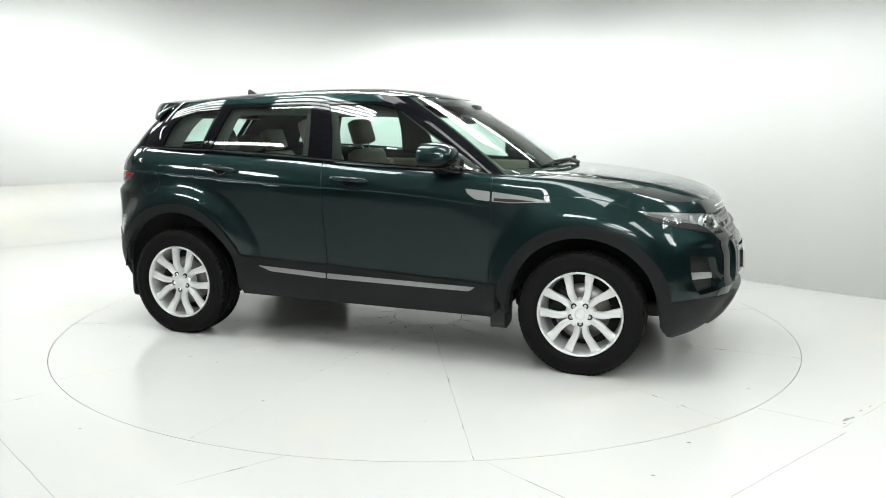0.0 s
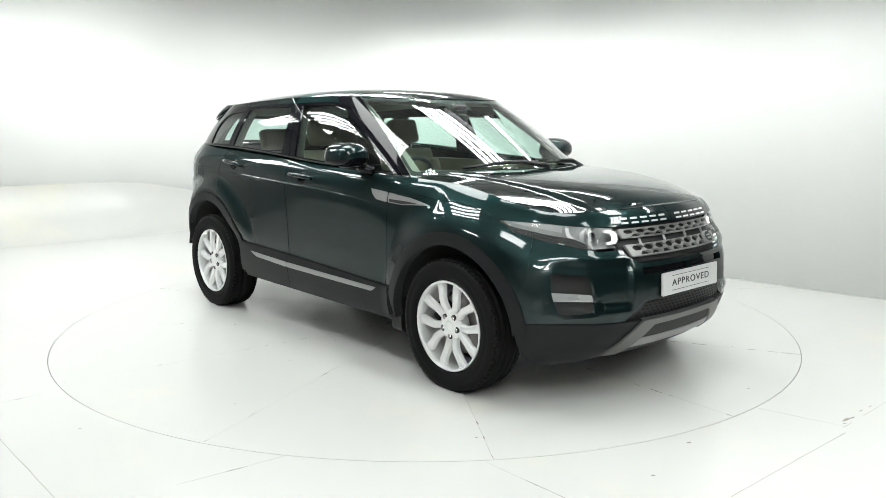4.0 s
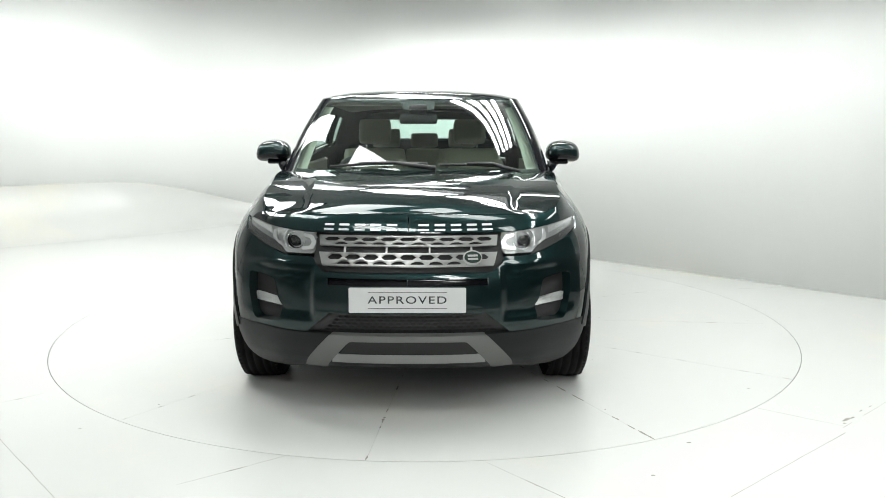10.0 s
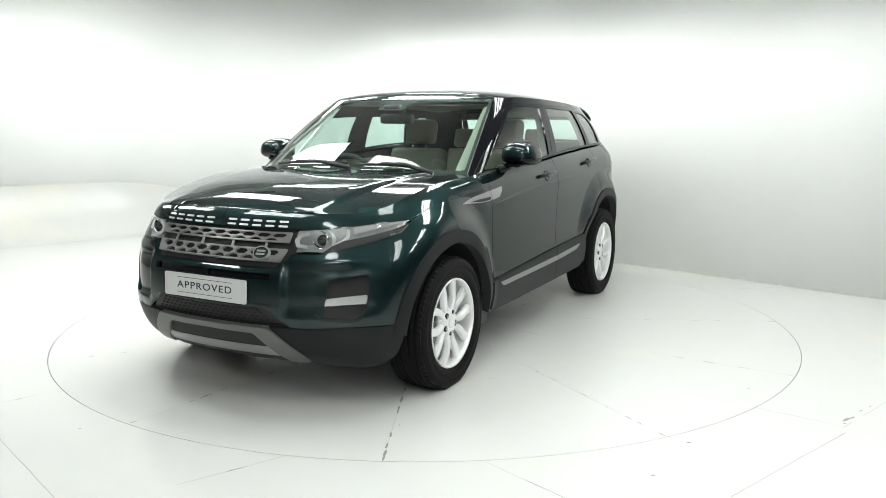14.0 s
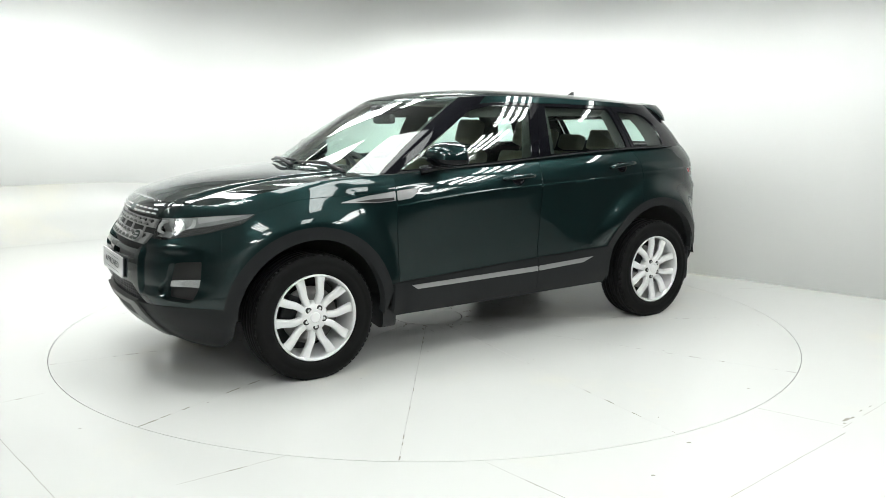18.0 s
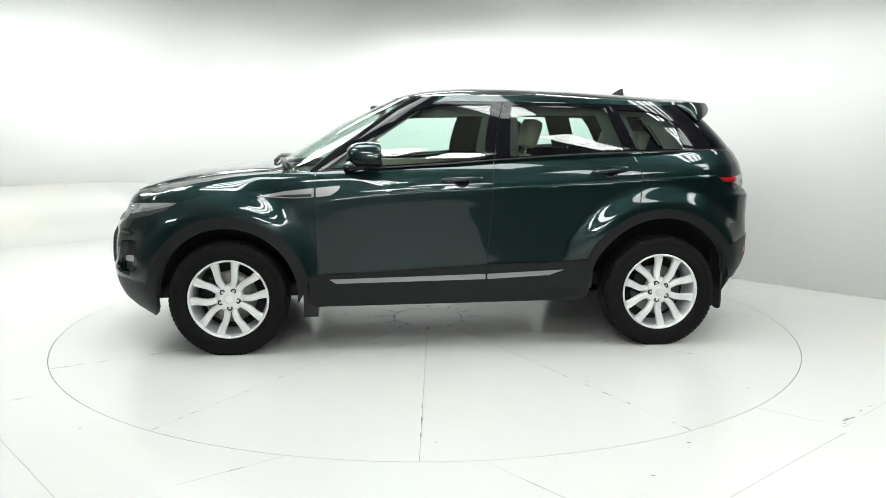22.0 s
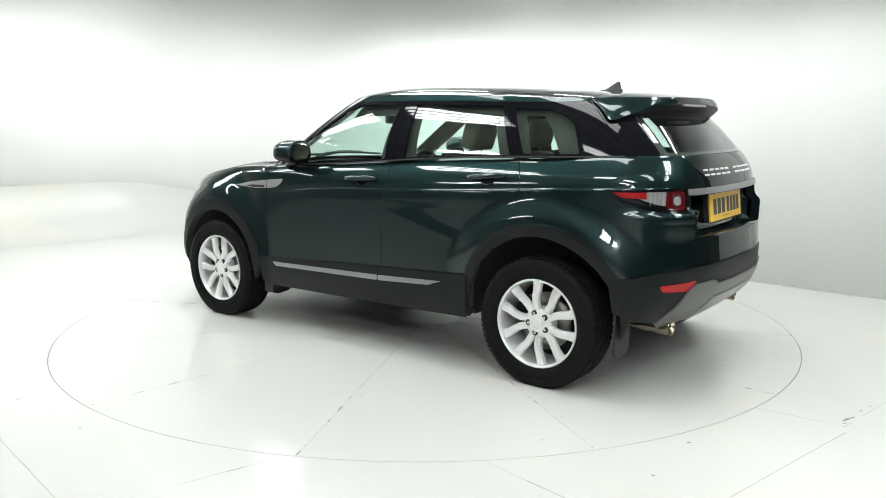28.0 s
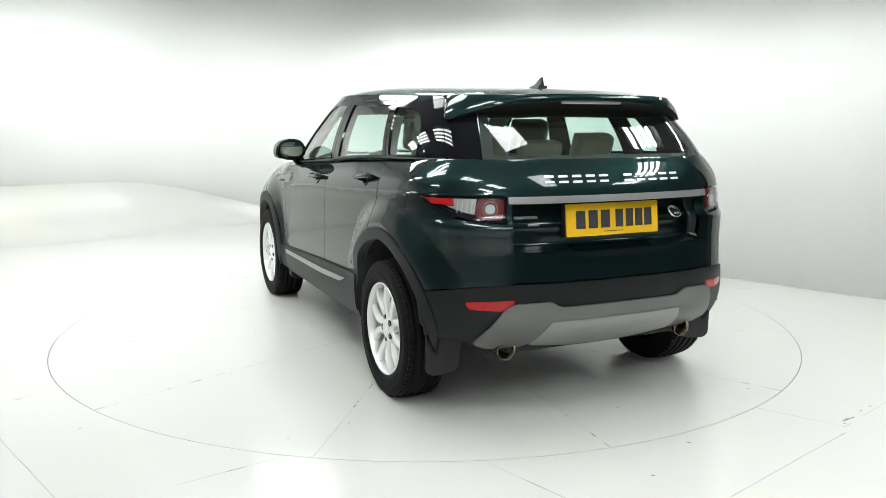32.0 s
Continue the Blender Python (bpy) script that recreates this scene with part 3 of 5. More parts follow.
for k in range(12):
    a = math.radians(25 + 30 * k)
    for i in range(wear.get(k, 6)):
        r = 0.30 + 2.1 * rnd.random() ** 0.8
        if i == 0:
            r = R_DISC - 0.03
        s = 0.004 * (rnd.random() - 0.5)
        big = 1.25 if k in (0, 11) and r > 1.4 else 1.0
        flake(bm, r * math.cos(a) - s * math.sin(a), r * math.sin(a) + s * math.cos(a), 0.0009, (0.008 + 0.022 * rnd.random()) * big, (0.002 + 0.003 * rnd.random()) * big, a, rnd)
    for i in range(4):
        r, b = HUB + 0.02 + 0.10 * rnd.random(), a + 0.12 * (rnd.random() - 0.5)
        flake(bm, r * math.cos(b), r * math.sin(b), 0.0009, 0.010 + 0.02 * rnd.random(), 0.004 + 0.004 * rnd.random(), b + rnd.random(), rnd)
    crack(bm, (0.27 * math.cos(a), 0.27 * math.sin(a)), ((0.9 if k % 3 else 1.5) * math.cos(a), (0.9 if k % 3 else 1.5) * math.sin(a)), 0.0012, rnd, 0.0009)
for i in range(26):
    r, b = HUB + 0.02 + 0.42 * rnd.random() ** 1.5, 2 * math.pi * rnd.random()
    c, q = b + 0.5 * (rnd.random() - 0.5), r + 0.16 * (rnd.random() - 0.4)
    crack(bm, (r * math.cos(b), r * math.sin(b)), (q * math.cos(c), q * math.sin(c)), 0.0022, rnd, 0.0009)
for i in range(34):
    r, b = 0.4 + 2.0 * rnd.random(), 2 * math.pi * rnd.random()
    flake(bm, r * math.cos(b), r * math.sin(b), 0.0009, 0.004 + 0.009 * rnd.random(), 0.002 + 0.004 * rnd.random(), rnd.random() * 3, rnd)
tagged(part("paint_chips", bm, CRACK, turntable, "dark chips in the white paint", smooth=False), kind="stuff")


# rows of tubes under the ceiling, parallel to the long wall, and one square light panel
def on_plan(s, l):
    return (s + l) * 0.70711, (s - l) * 0.70711


def tube_bank(x, y, z, length, turn, shade=0, depth=0.13, count=4, pitch=0.130, wide=0.054, glow=TUBE):
    solid = glow is not TUBE
    bank = tagged(new("panel_light" if solid else "tube_light"),
                  "long white light panel in three strips under the ceiling" if solid else "bank of white light tubes under the ceiling", "light", "panel lights" if solid else "tube lights")
    bank.matrix_basis = pose(x, y, z, 0, 0, turn)
    w = count * pitch / 2 + 0.02
    bm = bmesh.new()
    box(bm, -w, w, -length / 2 - 0.03, length / 2 + 0.03, 0.03, 0.07)
    # added board, unseen, that cuts the bank's light on one side
    if shade:
        a = w * shade
        box(bm, a - 0.004, a + 0.004, -length / 2 - 0.03, length / 2 + 0.03, -depth, 0.032)
    for py in (-length * 0.35, length * 0.35):
        tube(bm, [(0, py, 0.07), (0, py, ROOM_H - z)], 0.008, 6)
    part("housing", bm, DARK_BEAM, bank, smooth=False)
    for i in range(count):
        bm = bmesh.new()
        px = (i - (count - 1) / 2) * pitch
        # a tube with its trough: a low rounded section
        rows = []
        for py in (-length / 2, length / 2):
            rows.append([bm.verts.new((px + wide / 2 * math.cos(q), py, 0.029 - 0.052 * math.sin(q))) for q in np.linspace(0, math.pi, 9)])
        for j in range(8):
            bm.faces.new((rows[0][j], rows[0][j + 1], rows[1][j + 1], rows[1][j]))
        bm.faces.new(rows[0])
        bm.faces.new(rows[1])
        bmesh.ops.recalc_face_normals(bm, faces=bm.faces)
        part("tube", bm, glow, bank, smooth=False)
    return bank


# the last bank (-5.6, -1.6) is added only to brighten the floor at left
BANKS = ([(1.15 - 0.03 * l, l) for l in (-3.3, -1.5, 0.1, 2.1, 3.9, 5.7)]
         + [(-2.2, l) for l in (-4.7, -2.5, -0.40)] + [(-2.9, 2.15), (-3.2, 4.4), (-4.6, 4.8), (-4.6, 6.6), (-5.6, -1.6)])
for s, l in BANKS:
    x, y = on_plan(s, l)
    tube_bank(x, y, LIGHT_Z, 1.35, 45, 1 if s > 0 else 0)
# the middle row: solid panels
for s, l, length in ((-0.50, -2.35, 1.6), (-0.74, 1.5, 1.5), (-1.05, 4.6, 2.2)):
    x, y = on_plan(s, l)
    tube_bank(x, y, LIGHT_Z, length, 45, count=3, pitch=0.165, wide=0.155, glow=PANEL_GLOW)
# a row of single tubes close to the right wall, boarded towards it
for l in (-2.3, -0.05, 2.2):
    x, y = on_plan(2.38, l)
    tube_bank(x, y, LIGHT_Z, 1.3, 45, 1, 0.14, count=1)
# added, unseen banks that only wash the wall, boarded on the side of the room
for x, y in ((-2.63, 2.39), (-4.04, 1.27), (-5.45, 0.15)):
    tube_bank(x, y, LIGHT_Z + 0.28, 1.35, -52, 1, 0.2, count=3)
x, y = on_plan(-0.90, -0.18)
panel = tagged(new("light_panel"), "square white light panel under the ceiling", "light")
panel.matrix_basis = pose(x, y, LIGHT_Z + 0.02, 0, 0, 45)
bm = bmesh.new()
box(bm, -0.40, 0.40, -0.55, 0.55, 0.0, 0.02)
part("diffuser", bm, PANEL_GLOW, panel, smooth=False)
bm = bmesh.new()
box(bm, -0.43, 0.43, -0.58, 0.58, 0.021, 0.06)
for py in (-0.4, 0.4):
    tube(bm, [(0, py, 0.06), (0, py, ROOM_H - LIGHT_Z - 0.02)], 0.008, 6)
part("housing", bm, GREY_CEILING, panel, smooth=False)

# ---------- the car: x forward, y left, on the ground at z = 0 ----------
car = new("car")
tagged(car, "dark green metallic five-door compact off-roader on silver alloy wheels", "car")


def arc(cx, cz, r, a0, a1, n=14):
    return [(cx + r * math.cos(math.radians(a0 + (a1 - a0) * i / n)), cz + r * math.sin(math.radians(a0 + (a1 - a0) * i / n))) for i in range(n + 1)]


def oval(cu, cv, ru, rv, n=20):
    return [(cu + ru * math.cos(2 * math.pi * i / n), cv + rv * math.sin(2 * math.pi * i / n)) for i in range(n)]


def top_edge(a, b, n=12, d=0.0):
    return [(float(u), float(z_shoulder(u)) - d) for u in np.linspace(a, b, n)]


def twin(loop, middle, way):
    """A half outline given by half widths, with two neighbouring points on the middle line, closed by its mirror image."""
    n = len(loop)
    k = next(i for i in range(n) if loop[i][0] == 0 and loop[(i + 1) % n][0] == 0)
    loop = [loop[(k + 2 + i) % n] for i in range(n)]
    half = loop[:-2]
    return ([(middle + way * w, z) for w, z in half] + [(middle, loop[-2][1])]
            + [(middle - way * w, z) for w, z in half[::-1]] + [(middle, loop[-1][1])])


def nose(loop):
    return twin(loop, S_NOSE, -1)


def tail(loop):
    return twin(loop, S_TAIL, 1)


def soft(loop, r, n=3):
    """The loop with its corners rounded off by r."""
    a = [np.array(p, float) for p in loop]
    out = []
    for p, q, s in zip([a[-1]] + a[:-1], a, a[1:] + a[:1]):
        u, v = p - q, s - q
        lu, lv = np.linalg.norm(u), np.linalg.norm(v)
        c, d = q + u / lu * min(r, lu * 0.45), q + v / lv * min(r, lv * 0.45)
        for i in range(n + 1):
            t = i / n
            out.append(tuple(c * (1 - t) ** 2 + q * 2 * t * (1 - t) + d * t * t))
    return out


def frame_at(surf, u, v, off=0.0, flip=False):
    """A matrix on a surface: z away from it, y up, x across."""
    p = surf([(u, v)], off)[0]
    du = surf([(u + 2e-3, v)], off)[0] - surf([(u - 2e-3, v)], off)[0]
    dv = surf([(u, v + 2e-3)], off)[0] - surf([(u, v - 2e-3)], off)[0]
    n = np.cross(du, dv)
    n = n / np.linalg.norm(n)
    if np.dot(n, p - np.array([p[0] * 0.6, 0, 0.6])) < 0:
        n = -n
    up = dv / np.linalg.norm(dv)
    x = np.cross(up, n)
    m = Matrix(((x[0], up[0], n[0], p[0]), (x[1], up[1], n[1], p[1]), (x[2], up[2], n[2], p[2]), (0, 0, 0, 1)))
    if flip:
        m = Matrix.Diagonal((1, -1, 1, 1)) @ m @ Matrix.Diagonal((-1, 1, 1, 1))
    return m


ARCH_OUT, ARCH_IN = 0.486, 0.418
REAR_OUT, REAR_IN = 0.512, 0.455
HUB_Z, TRACK, STANCE = 0.336, 0.820, 0.008
sill_top = spline([(-1.4, 0.550), (-0.938, 0.542), (-0.223, 0.520), (0.795, 0.470), (1.2, 0.45)])
GAP = 0.0032

# dark inner shell behind the panel gaps, floor pan and wheel housings
skin("inner_shell", BLACK, car, hull, [(-1.85, 0.66)] + arc(-WHEEL_X, WHEEL_Z, 0.478, 140, 28) + [(-0.9, 0.36), (0.85, 0.33)]
     + arc(WHEEL_X, WHEEL_Z, 0.45, 152, 40) + [(1.75, 0.66), (1.60, 0.80)] + top_edge(1.50, -1.9, 20, 0.03), 0.06, off=-0.022, lip=0)
skin("inner_shell", BLACK, car, hull, nose([(0.47, 0.88), (0.48, 0.765), (0.98, 0.745), (0.98, 0.30), (0.0, 0.28), (0.0, 0.88)]), 0.06, off=-0.05, lip=0, both=False)
skin("inner_shell", BLACK, car, hull, tail([(0.95, 1.19), (0.95, 0.42), (0.0, 0.42), (0.0, 1.19)]), 0.06, off=-0.15, lip=0, both=False)
bm = bmesh.new()
box(bm, -0.86, 0.86, -0.80, 0.80, 0.29, 0.34, bevel=0.02)
box(bm, 0.86, 1.95, -0.52, 0.52, 0.26, 0.36, bevel=0.03)
box(bm, -1.90, -0.86, -0.52, 0.52, 0.30, 0.40, bevel=0.03)
box(bm, -1.45, -1.20, -0.75, 0.75, 0.30, 0.37, bevel=0.02)
box(bm, 1.20, 1.45, -0.75, 0.75, 0.28, 0.36, bevel=0.02)
part("underbody", bm, BLACK, car)
for cx in (WHEEL_X, -WHEEL_X):
    for side in (1, -1):
        bm = bmesh.new()
        a, b = [], []
        hr = 0.425 if cx > 0 else 0.462
        for i in range(29):
            t = math.radians(8 + 164 * i / 28)
            a.append(bm.verts.new((cx + hr * math.cos(t), side * 0.890, WHEEL_Z + hr * math.sin(t))))
            b.append(bm.verts.new((cx + hr * math.cos(t), side * 0.50, WHEEL_Z + hr * math.sin(t))))
        for i in range(28):
            bm.faces.new((a[i], a[i + 1], b[i + 1], b[i]))
        bm.faces.new(b)
        part("wheel_housing", bm, BLACK, car)

# ---- doors and wings
SHUT = spline([(0.80, 0.998), (1.12, 0.985), (1.27, 0.982), (1.42, 0.970), (1.52, 0.945), (1.62, 0.915)])
shut_line = [(float(u), float(SHUT(u))) for u in np.linspace(0.805, 1.62, 14)]
edge_a = [(0.805, 1.09), (0.806, 0.765), (0.80, 0.47)]
edge_b = [(-0.279, 1.163), (-0.264, 0.975), (-0.249, 0.77), (-0.227, 0.519)]
edge_c = [(-1.145, 1.205), (-1.188, 1.113), (-1.198, 1.013), (-1.172, 0.88), (-1.145, 0.80)]

front_door = skin("front_door", PAINT, car, hull, top_edge(-0.279, 0.805, 14) + edge_a + [(u, float(sill_top(u))) for u in (0.6, 0.4, 0.1)] + edge_b[::-1], 0.018, gap=GAP, rows=CREASE)
rear_door = skin("rear_door", PAINT, car, hull, top_edge(-1.145, -0.279, 12) + edge_b + [(u, float(sill_top(u))) for u in (-0.5, -0.8)]
                 + arc(-WHEEL_X, WHEEL_Z, REAR_OUT - 0.02, 22, 68, 8) + edge_c[::-1], 0.018, gap=GAP, rows=CREASE)
LAMP = [(2.30, 0.781), (2.326, 0.835), (2.296, 0.878), (2.157, 0.884), (2.011, 0.893), (1.856, 0.903), (1.62, 0.914), (1.71, 0.865), (1.86, 0.826), (2.02, 0.800), (2.15, 0.780)]
skin("front_wing", PAINT, car, hull, shut_line + [(1.71, 0.862), (S_NOSE - 0.968, 0.838), (S_NOSE - 0.968, 0.70), (S_NOSE - 1.008, 0.56), (S_NOSE - 1.03, 0.47), (S_NOSE - 1.036, 0.44)] + arc(WHEEL_X, WHEEL_Z, ARCH_OUT - 0.03, 16, 166, 18)
     + [(0.802, 0.474), (0.806, 0.765), (0.805, 0.99)], 0.014, gap=0.0022)
rear_wing = skin("rear_wing", PAINT, car, hull, edge_c + arc(-WHEEL_X, WHEEL_Z, REAR_OUT - 0.03, 70, 140, 12)
                 + [(-1.73, 0.612), (-1.80, 0.625), (-2.0, 0.655), (-2.172, 0.667), (-2.166, 0.83), (-2.15, 0.94), (-1.948, 0.953), (-1.853, 0.971), (-1.748, 1.006),
                    (-1.69, 1.056), (-2.045, 1.062), (-1.995, 1.222)] + top_edge(-1.97, -1.145, 14), 0.016, gap=GAP, rows=CREASE)
# bonnet: a clamshell that wraps over the wings and down to the grille
top = skin_data(hull, shut_line + [(1.856, 0.906), (2.011, 0.896), (2.157, 0.887), (2.296, 0.882), (S_NOSE + 0.001, 0.884), (S_NOSE + 0.001, 0.962)] + top_edge(S_NOSE - 0.05, 0.806, 24), 0.015, 0, 0.012, (), 0.0015)
fwd = [(float(u), float(z_shoulder(u))) for u in np.linspace(0.83, S_NOSE, 40)]
rim = hull(np.array(fwd))[:, :2]
cowl = [(0.90, 0.735), (0.99, 0.62), (1.06, 0.45), (1.105, 0.20), (1.12, 0.0)]
flank = [tuple(p) for p in rim[::-1]]
plate_ = skin_data(bonnet_top, flank + cowl + [(p[0], -p[1]) for p in cowl[-2::-1]] + [(p[0], -p[1]) for p in flank[::-1][:-1]], 0.017, 0, 0.012, (), 0.0)
me, N = mesh_of("bonnet", [plate_, top, (top[0] * [1, -1, 1], top[1] * [1, -1, 1], top[2], top[3])], 0.012)
me.normals_split_custom_set_from_vertices([tuple(n) for n in N])
bonnet = link("bonnet", me, PAINT, car)

# ---- front bumper with its openings
fog_recess = soft([(2.112, 0.662), (1.915, 0.682), (1.920, 0.594), (1.938, 0.525), (1.979, 0.456), (2.14, 0.468), (2.205, 0.510), (2.140, 0.570)], 0.02)
slot = nose([(0.375, 0.689), (0.372, 0.654), (0.0, 0.652), (0.0, 0.689)])
lower_hole = nose([(0.355, 0.524), (0.475, 0.430), (0.0, 0.428), (0.0, 0.524)])
bumper_edge = [(0.50, 0.430), (0.75, 0.436), (1.038, 0.432)]
bumper = [(1.03, 0.47), (1.008, 0.56), (0.968, 0.70), (0.968, 0.836), (0.905, 0.820), (0.745, 0.794), (0.615, 0.775), (0.47, 0.775), (0.452, 0.748), (0.388, 0.711), (0.0, 0.709),
          (0.0, 0.528), (0.356, 0.528), (0.478, 0.432)]
loop = [(S_NOSE - w, z) for w, z in bumper] + [(S_NOSE - w, z) for w, z in bumper_edge[1:]]
data = skin_data(hull, loop, 0.016, 0, 0.05, (fog_recess, [(S_NOSE - w, z) for w, z in ((0.0008, 0.654), (0.372, 0.654), (0.375, 0.689), (0.0008, 0.689))]), 0.0)
other = (data[0] * [1, -1, 1], data[1] * [1, -1, 1], data[2], data[3])
me, N = mesh_of("front_bumper", [data, other], 0.05)
me.normals_split_custom_set_from_vertices([tuple(n) for n in N])
front_bumper = link("front_bumper", me, PAINT, car)
skin("slot", GLOSS_BLACK, front_bumper, hull, slot, 0.05, off=-0.018, lip=0, both=False)
skin("front_skirt", CLADDING, car, hull, nose([(1.032, 0.428), (0.75, 0.432), (0.49, 0.426), (0.0, 0.426), (0.0, 0.235), (0.55, 0.225), (0.75, 0.198), (0.88, 0.192), (0.955, 0.215), (1.005, 0.262), (1.022, 0.335)]),
     0.03, off=0.002, lip=0.03, both=False, label="dark grey plastic lower bumper")
# fog recess and lamp
recess = skin("fog_recess", GLOSS_BLACK, front_bumper, hull, fog_recess, 0.03, off=-0.075, lip=0)
skin("recess_side", PAINT, front_bumper, hull, [(2.112, 0.659), (2.203, 0.512), (2.140, 0.470), (2.145, 0.53), (2.138, 0.580)], 0.02, off=-0.022, lip=0.05)
fog = skin("fog_lamp", LAMP_SILVER, front_bumper, hull, soft([(2.132, 0.562), (1.922, 0.576), (1.930, 0.535), (2.142, 0.530)], 0.008, 2), 0.03, off=-0.036, lip=0.035)
skin("lens", LENS, fog, hull, soft([(2.136, 0.564), (1.920, 0.578), (1.928, 0.533), (2.146, 0.528)], 0.008, 2), 0.04, off=-0.030, lip=0.008)
for k in range(3):
    c = 1.975 + 0.038 * k
    skin("bulb", SATIN, fog, hull, soft([(c - 0.011, 0.545), (c + 0.011, 0.544), (c + 0.011, 0.559), (c - 0.011, 0.560)], 0.004, 1), 0.03, off=-0.034, lip=0.004)
# lower mesh
holes = []
for row in range(5):
    z = 0.443 + row * 0.0165
    hw = 0.475 - (z + 0.010 - 0.428) * 1.25 - 0.02
    n = int(hw * 2 / 0.034)
    for k in range(n):
        c = S_NOSE + (k - (n - 1) / 2) * 0.034 + (0.0085 if (row + n) % 2 else -0.0085) * 0.999
        if abs(c - S_NOSE) < hw - 0.02:
            holes.append([(c - 0.0145, z), (c - 0.006, z + 0.0068), (c + 0.006, z + 0.0068), (c + 0.0145, z), (c + 0.006, z - 0.0068), (c - 0.006, z - 0.0068)])
skin("lower_mesh", BLACK_PLASTIC, car, hull, lower_hole, 0.06, off=-0.022, lip=0.008, holes=holes, both=False, label="black honeycomb mesh")
skin("mesh_backing", BLACK, car, hull, nose([(0.37, 0.53), (0.49, 0.42), (0.0, 0.42), (0.0, 0.53)]), 0.06, off=-0.040, lip=0, both=False)
# skid plate
skid = skin("skid_plate", GUNMETAL, car, hull, soft(nose([(0.36, 0.424), (0.55, 0.238), (0.43, 0.228), (0.318, 0.345), (0.272, 0.392), (0.0, 0.394), (0.0, 0.424)]), 0.012, 2),
            0.02, off=0.016, lip=0.03, both=False, label="satin grey skid plate")[0]
skin("skid_slot", BLACK, skid, hull, nose([(0.272, 0.398), (0.335, 0.310), (0.0, 0.310), (0.0, 0.398)]), 0.04, off=0.004, lip=0, both=False)
skin("skid_bar", SATIN, skid, hull, soft(nose([(0.352, 0.318), (0.383, 0.270), (0.0, 0.268), (0.0, 0.318)]), 0.008, 2), 0.03, off=0.010, lip=0.03, both=False, label="silver lower bar")

# ---- grille
grille = skin("grille", BLACK, car, hull, nose([(0.485, 0.888), (0.46, 0.75), (0.39, 0.71), (0.0, 0.708), (0.0, 0.888)]), 0.04, off=-0.035, lip=0, both=False)[0]
for name, lo, hi, hw0, hw1 in (("upper_bar", 0.825, 0.870, 0.438, 0.450), ("lower_bar", 0.741, 0.796, 0.408, 0.437)):
    holes = []
    n = 9
    step = 2 * (hw0 - 0.012) / n
    h = hi - lo
    top_, foot_ = hi - 0.0042, lo + 0.0060
    mid_ = lo + h * 0.46
    strut = 0.0030
    for k in range(n):
        c = S_NOSE + (k - (n - 1) / 2) * step
        x0, x1 = step * 0.25, step * 0.48
        holes.append([(c - x1, (mid_ + top_) / 2), (c - x0, top_), (c + x0, top_), (c + x1, (mid_ + top_) / 2), (c + x0, mid_), (c - x0, mid_)])
        if k < n - 1:
            d, q = c + step / 2, mid_ - 2 * strut
            holes.append([(d - step * 0.46, foot_), (d + step * 0.46, foot_), (d + step * 0.30, q), (d + step * 0.10, q + strut * 1.6), (d - step * 0.10, q + strut * 1.6), (d - step * 0.30, q)])
    skin(name, GRILLE_SILVER, grille, hull, nose([(hw1, hi), (hw0, lo), (0.0, lo), (0.0, hi)]), 0.03, off=-0.006, lip=0.016, holes=holes, both=False, label="satin silver honeycomb grille bar")
for k in range(4):
    u = S_NOSE + (k - 1.5) * 0.205
    skin("rib", SATIN, grille, hull, [(u - 0.004, 0.794), (u + 0.004, 0.794), (u + 0.004, 0.827), (u - 0.004, 0.827)], 0.03, off=-0.012, lip=0.01, both=False)
emblem = skin("emblem", SATIN, grille, hull, oval(2.476, 0.779, 0.046, 0.029, 28), 0.03, off=0.010, lip=0.016, both=False, label="oval badge, dark green in a silver rim")[0]
skin("emblem_face", BADGE_GREEN, emblem, hull, oval(2.476, 0.779, 0.040, 0.024, 28), 0.03, off=0.0125, lip=0.002, both=False)
for z in (0.786, 0.772):
    skin("emblem_bar", SATIN, emblem, hull, [(2.452, z - 0.004), (2.500, z - 0.004), (2.500, z + 0.004), (2.452, z + 0.004)], 0.03, off=0.0145, lip=0.002, both=False)


def letter_bars(parent, surf, u0, u1, z0, z1, counts, mat, off=0.004):
    """Plain raised bars in the rhythm of two words."""
    total = sum(counts) + 0.9
    cell = (u1 - u0) / total
    at = u0
    for c in counts:
        for _ in range(c):
            a, b = at + cell * 0.17, at + cell * 0.83
            h = (z1 - z0) * 0.27
            for q in (z0, z1 - h):
                skin("letter_bar", mat, parent, surf, soft([(a, q), (b, q), (b, q + h), (a, q + h)], 0.003, 2), 0.04, off=off, lip=off + 0.002, both=False)
            at += cell
        at += cell * 0.9


letter_bars(bonnet, hull, 3.222, 2.345, 0.893, 0.922, (5, 5), SILVER)

# ---- headlamps
lamp_top = spline([(1.62, 0.916), (1.856, 0.905), (2.011, 0.895), (2.157, 0.886), (2.33, 0.879)])
lamp_foot = spline([(1.62, 0.905), (1.71, 0.863), (1.86, 0.824), (2.02, 0.798), (2.15, 0.778), (2.33, 0.779)])


def bowl(q, o=0.0):
    """The lamp's inside: it leans back from the top edge down and turns forward again at its foot."""
    q = np.asarray(q, float).reshape(-1, 2)
    hi, lo = lamp_top(q[:, 0]), lamp_foot(q[:, 0])
    t = np.clip((hi - q[:, 1]) / np.maximum(hi - lo, 0.01), 0, 1)
    depth = np.maximum(hi - lo, 0.01) * (0.30 + 0.35 * ramp(1.95, 2.18, q[:, 0]))
    return hull(q, o - 0.010 - depth * np.where(t < 0.78, t / 0.78, (1 - t) / 0.22))


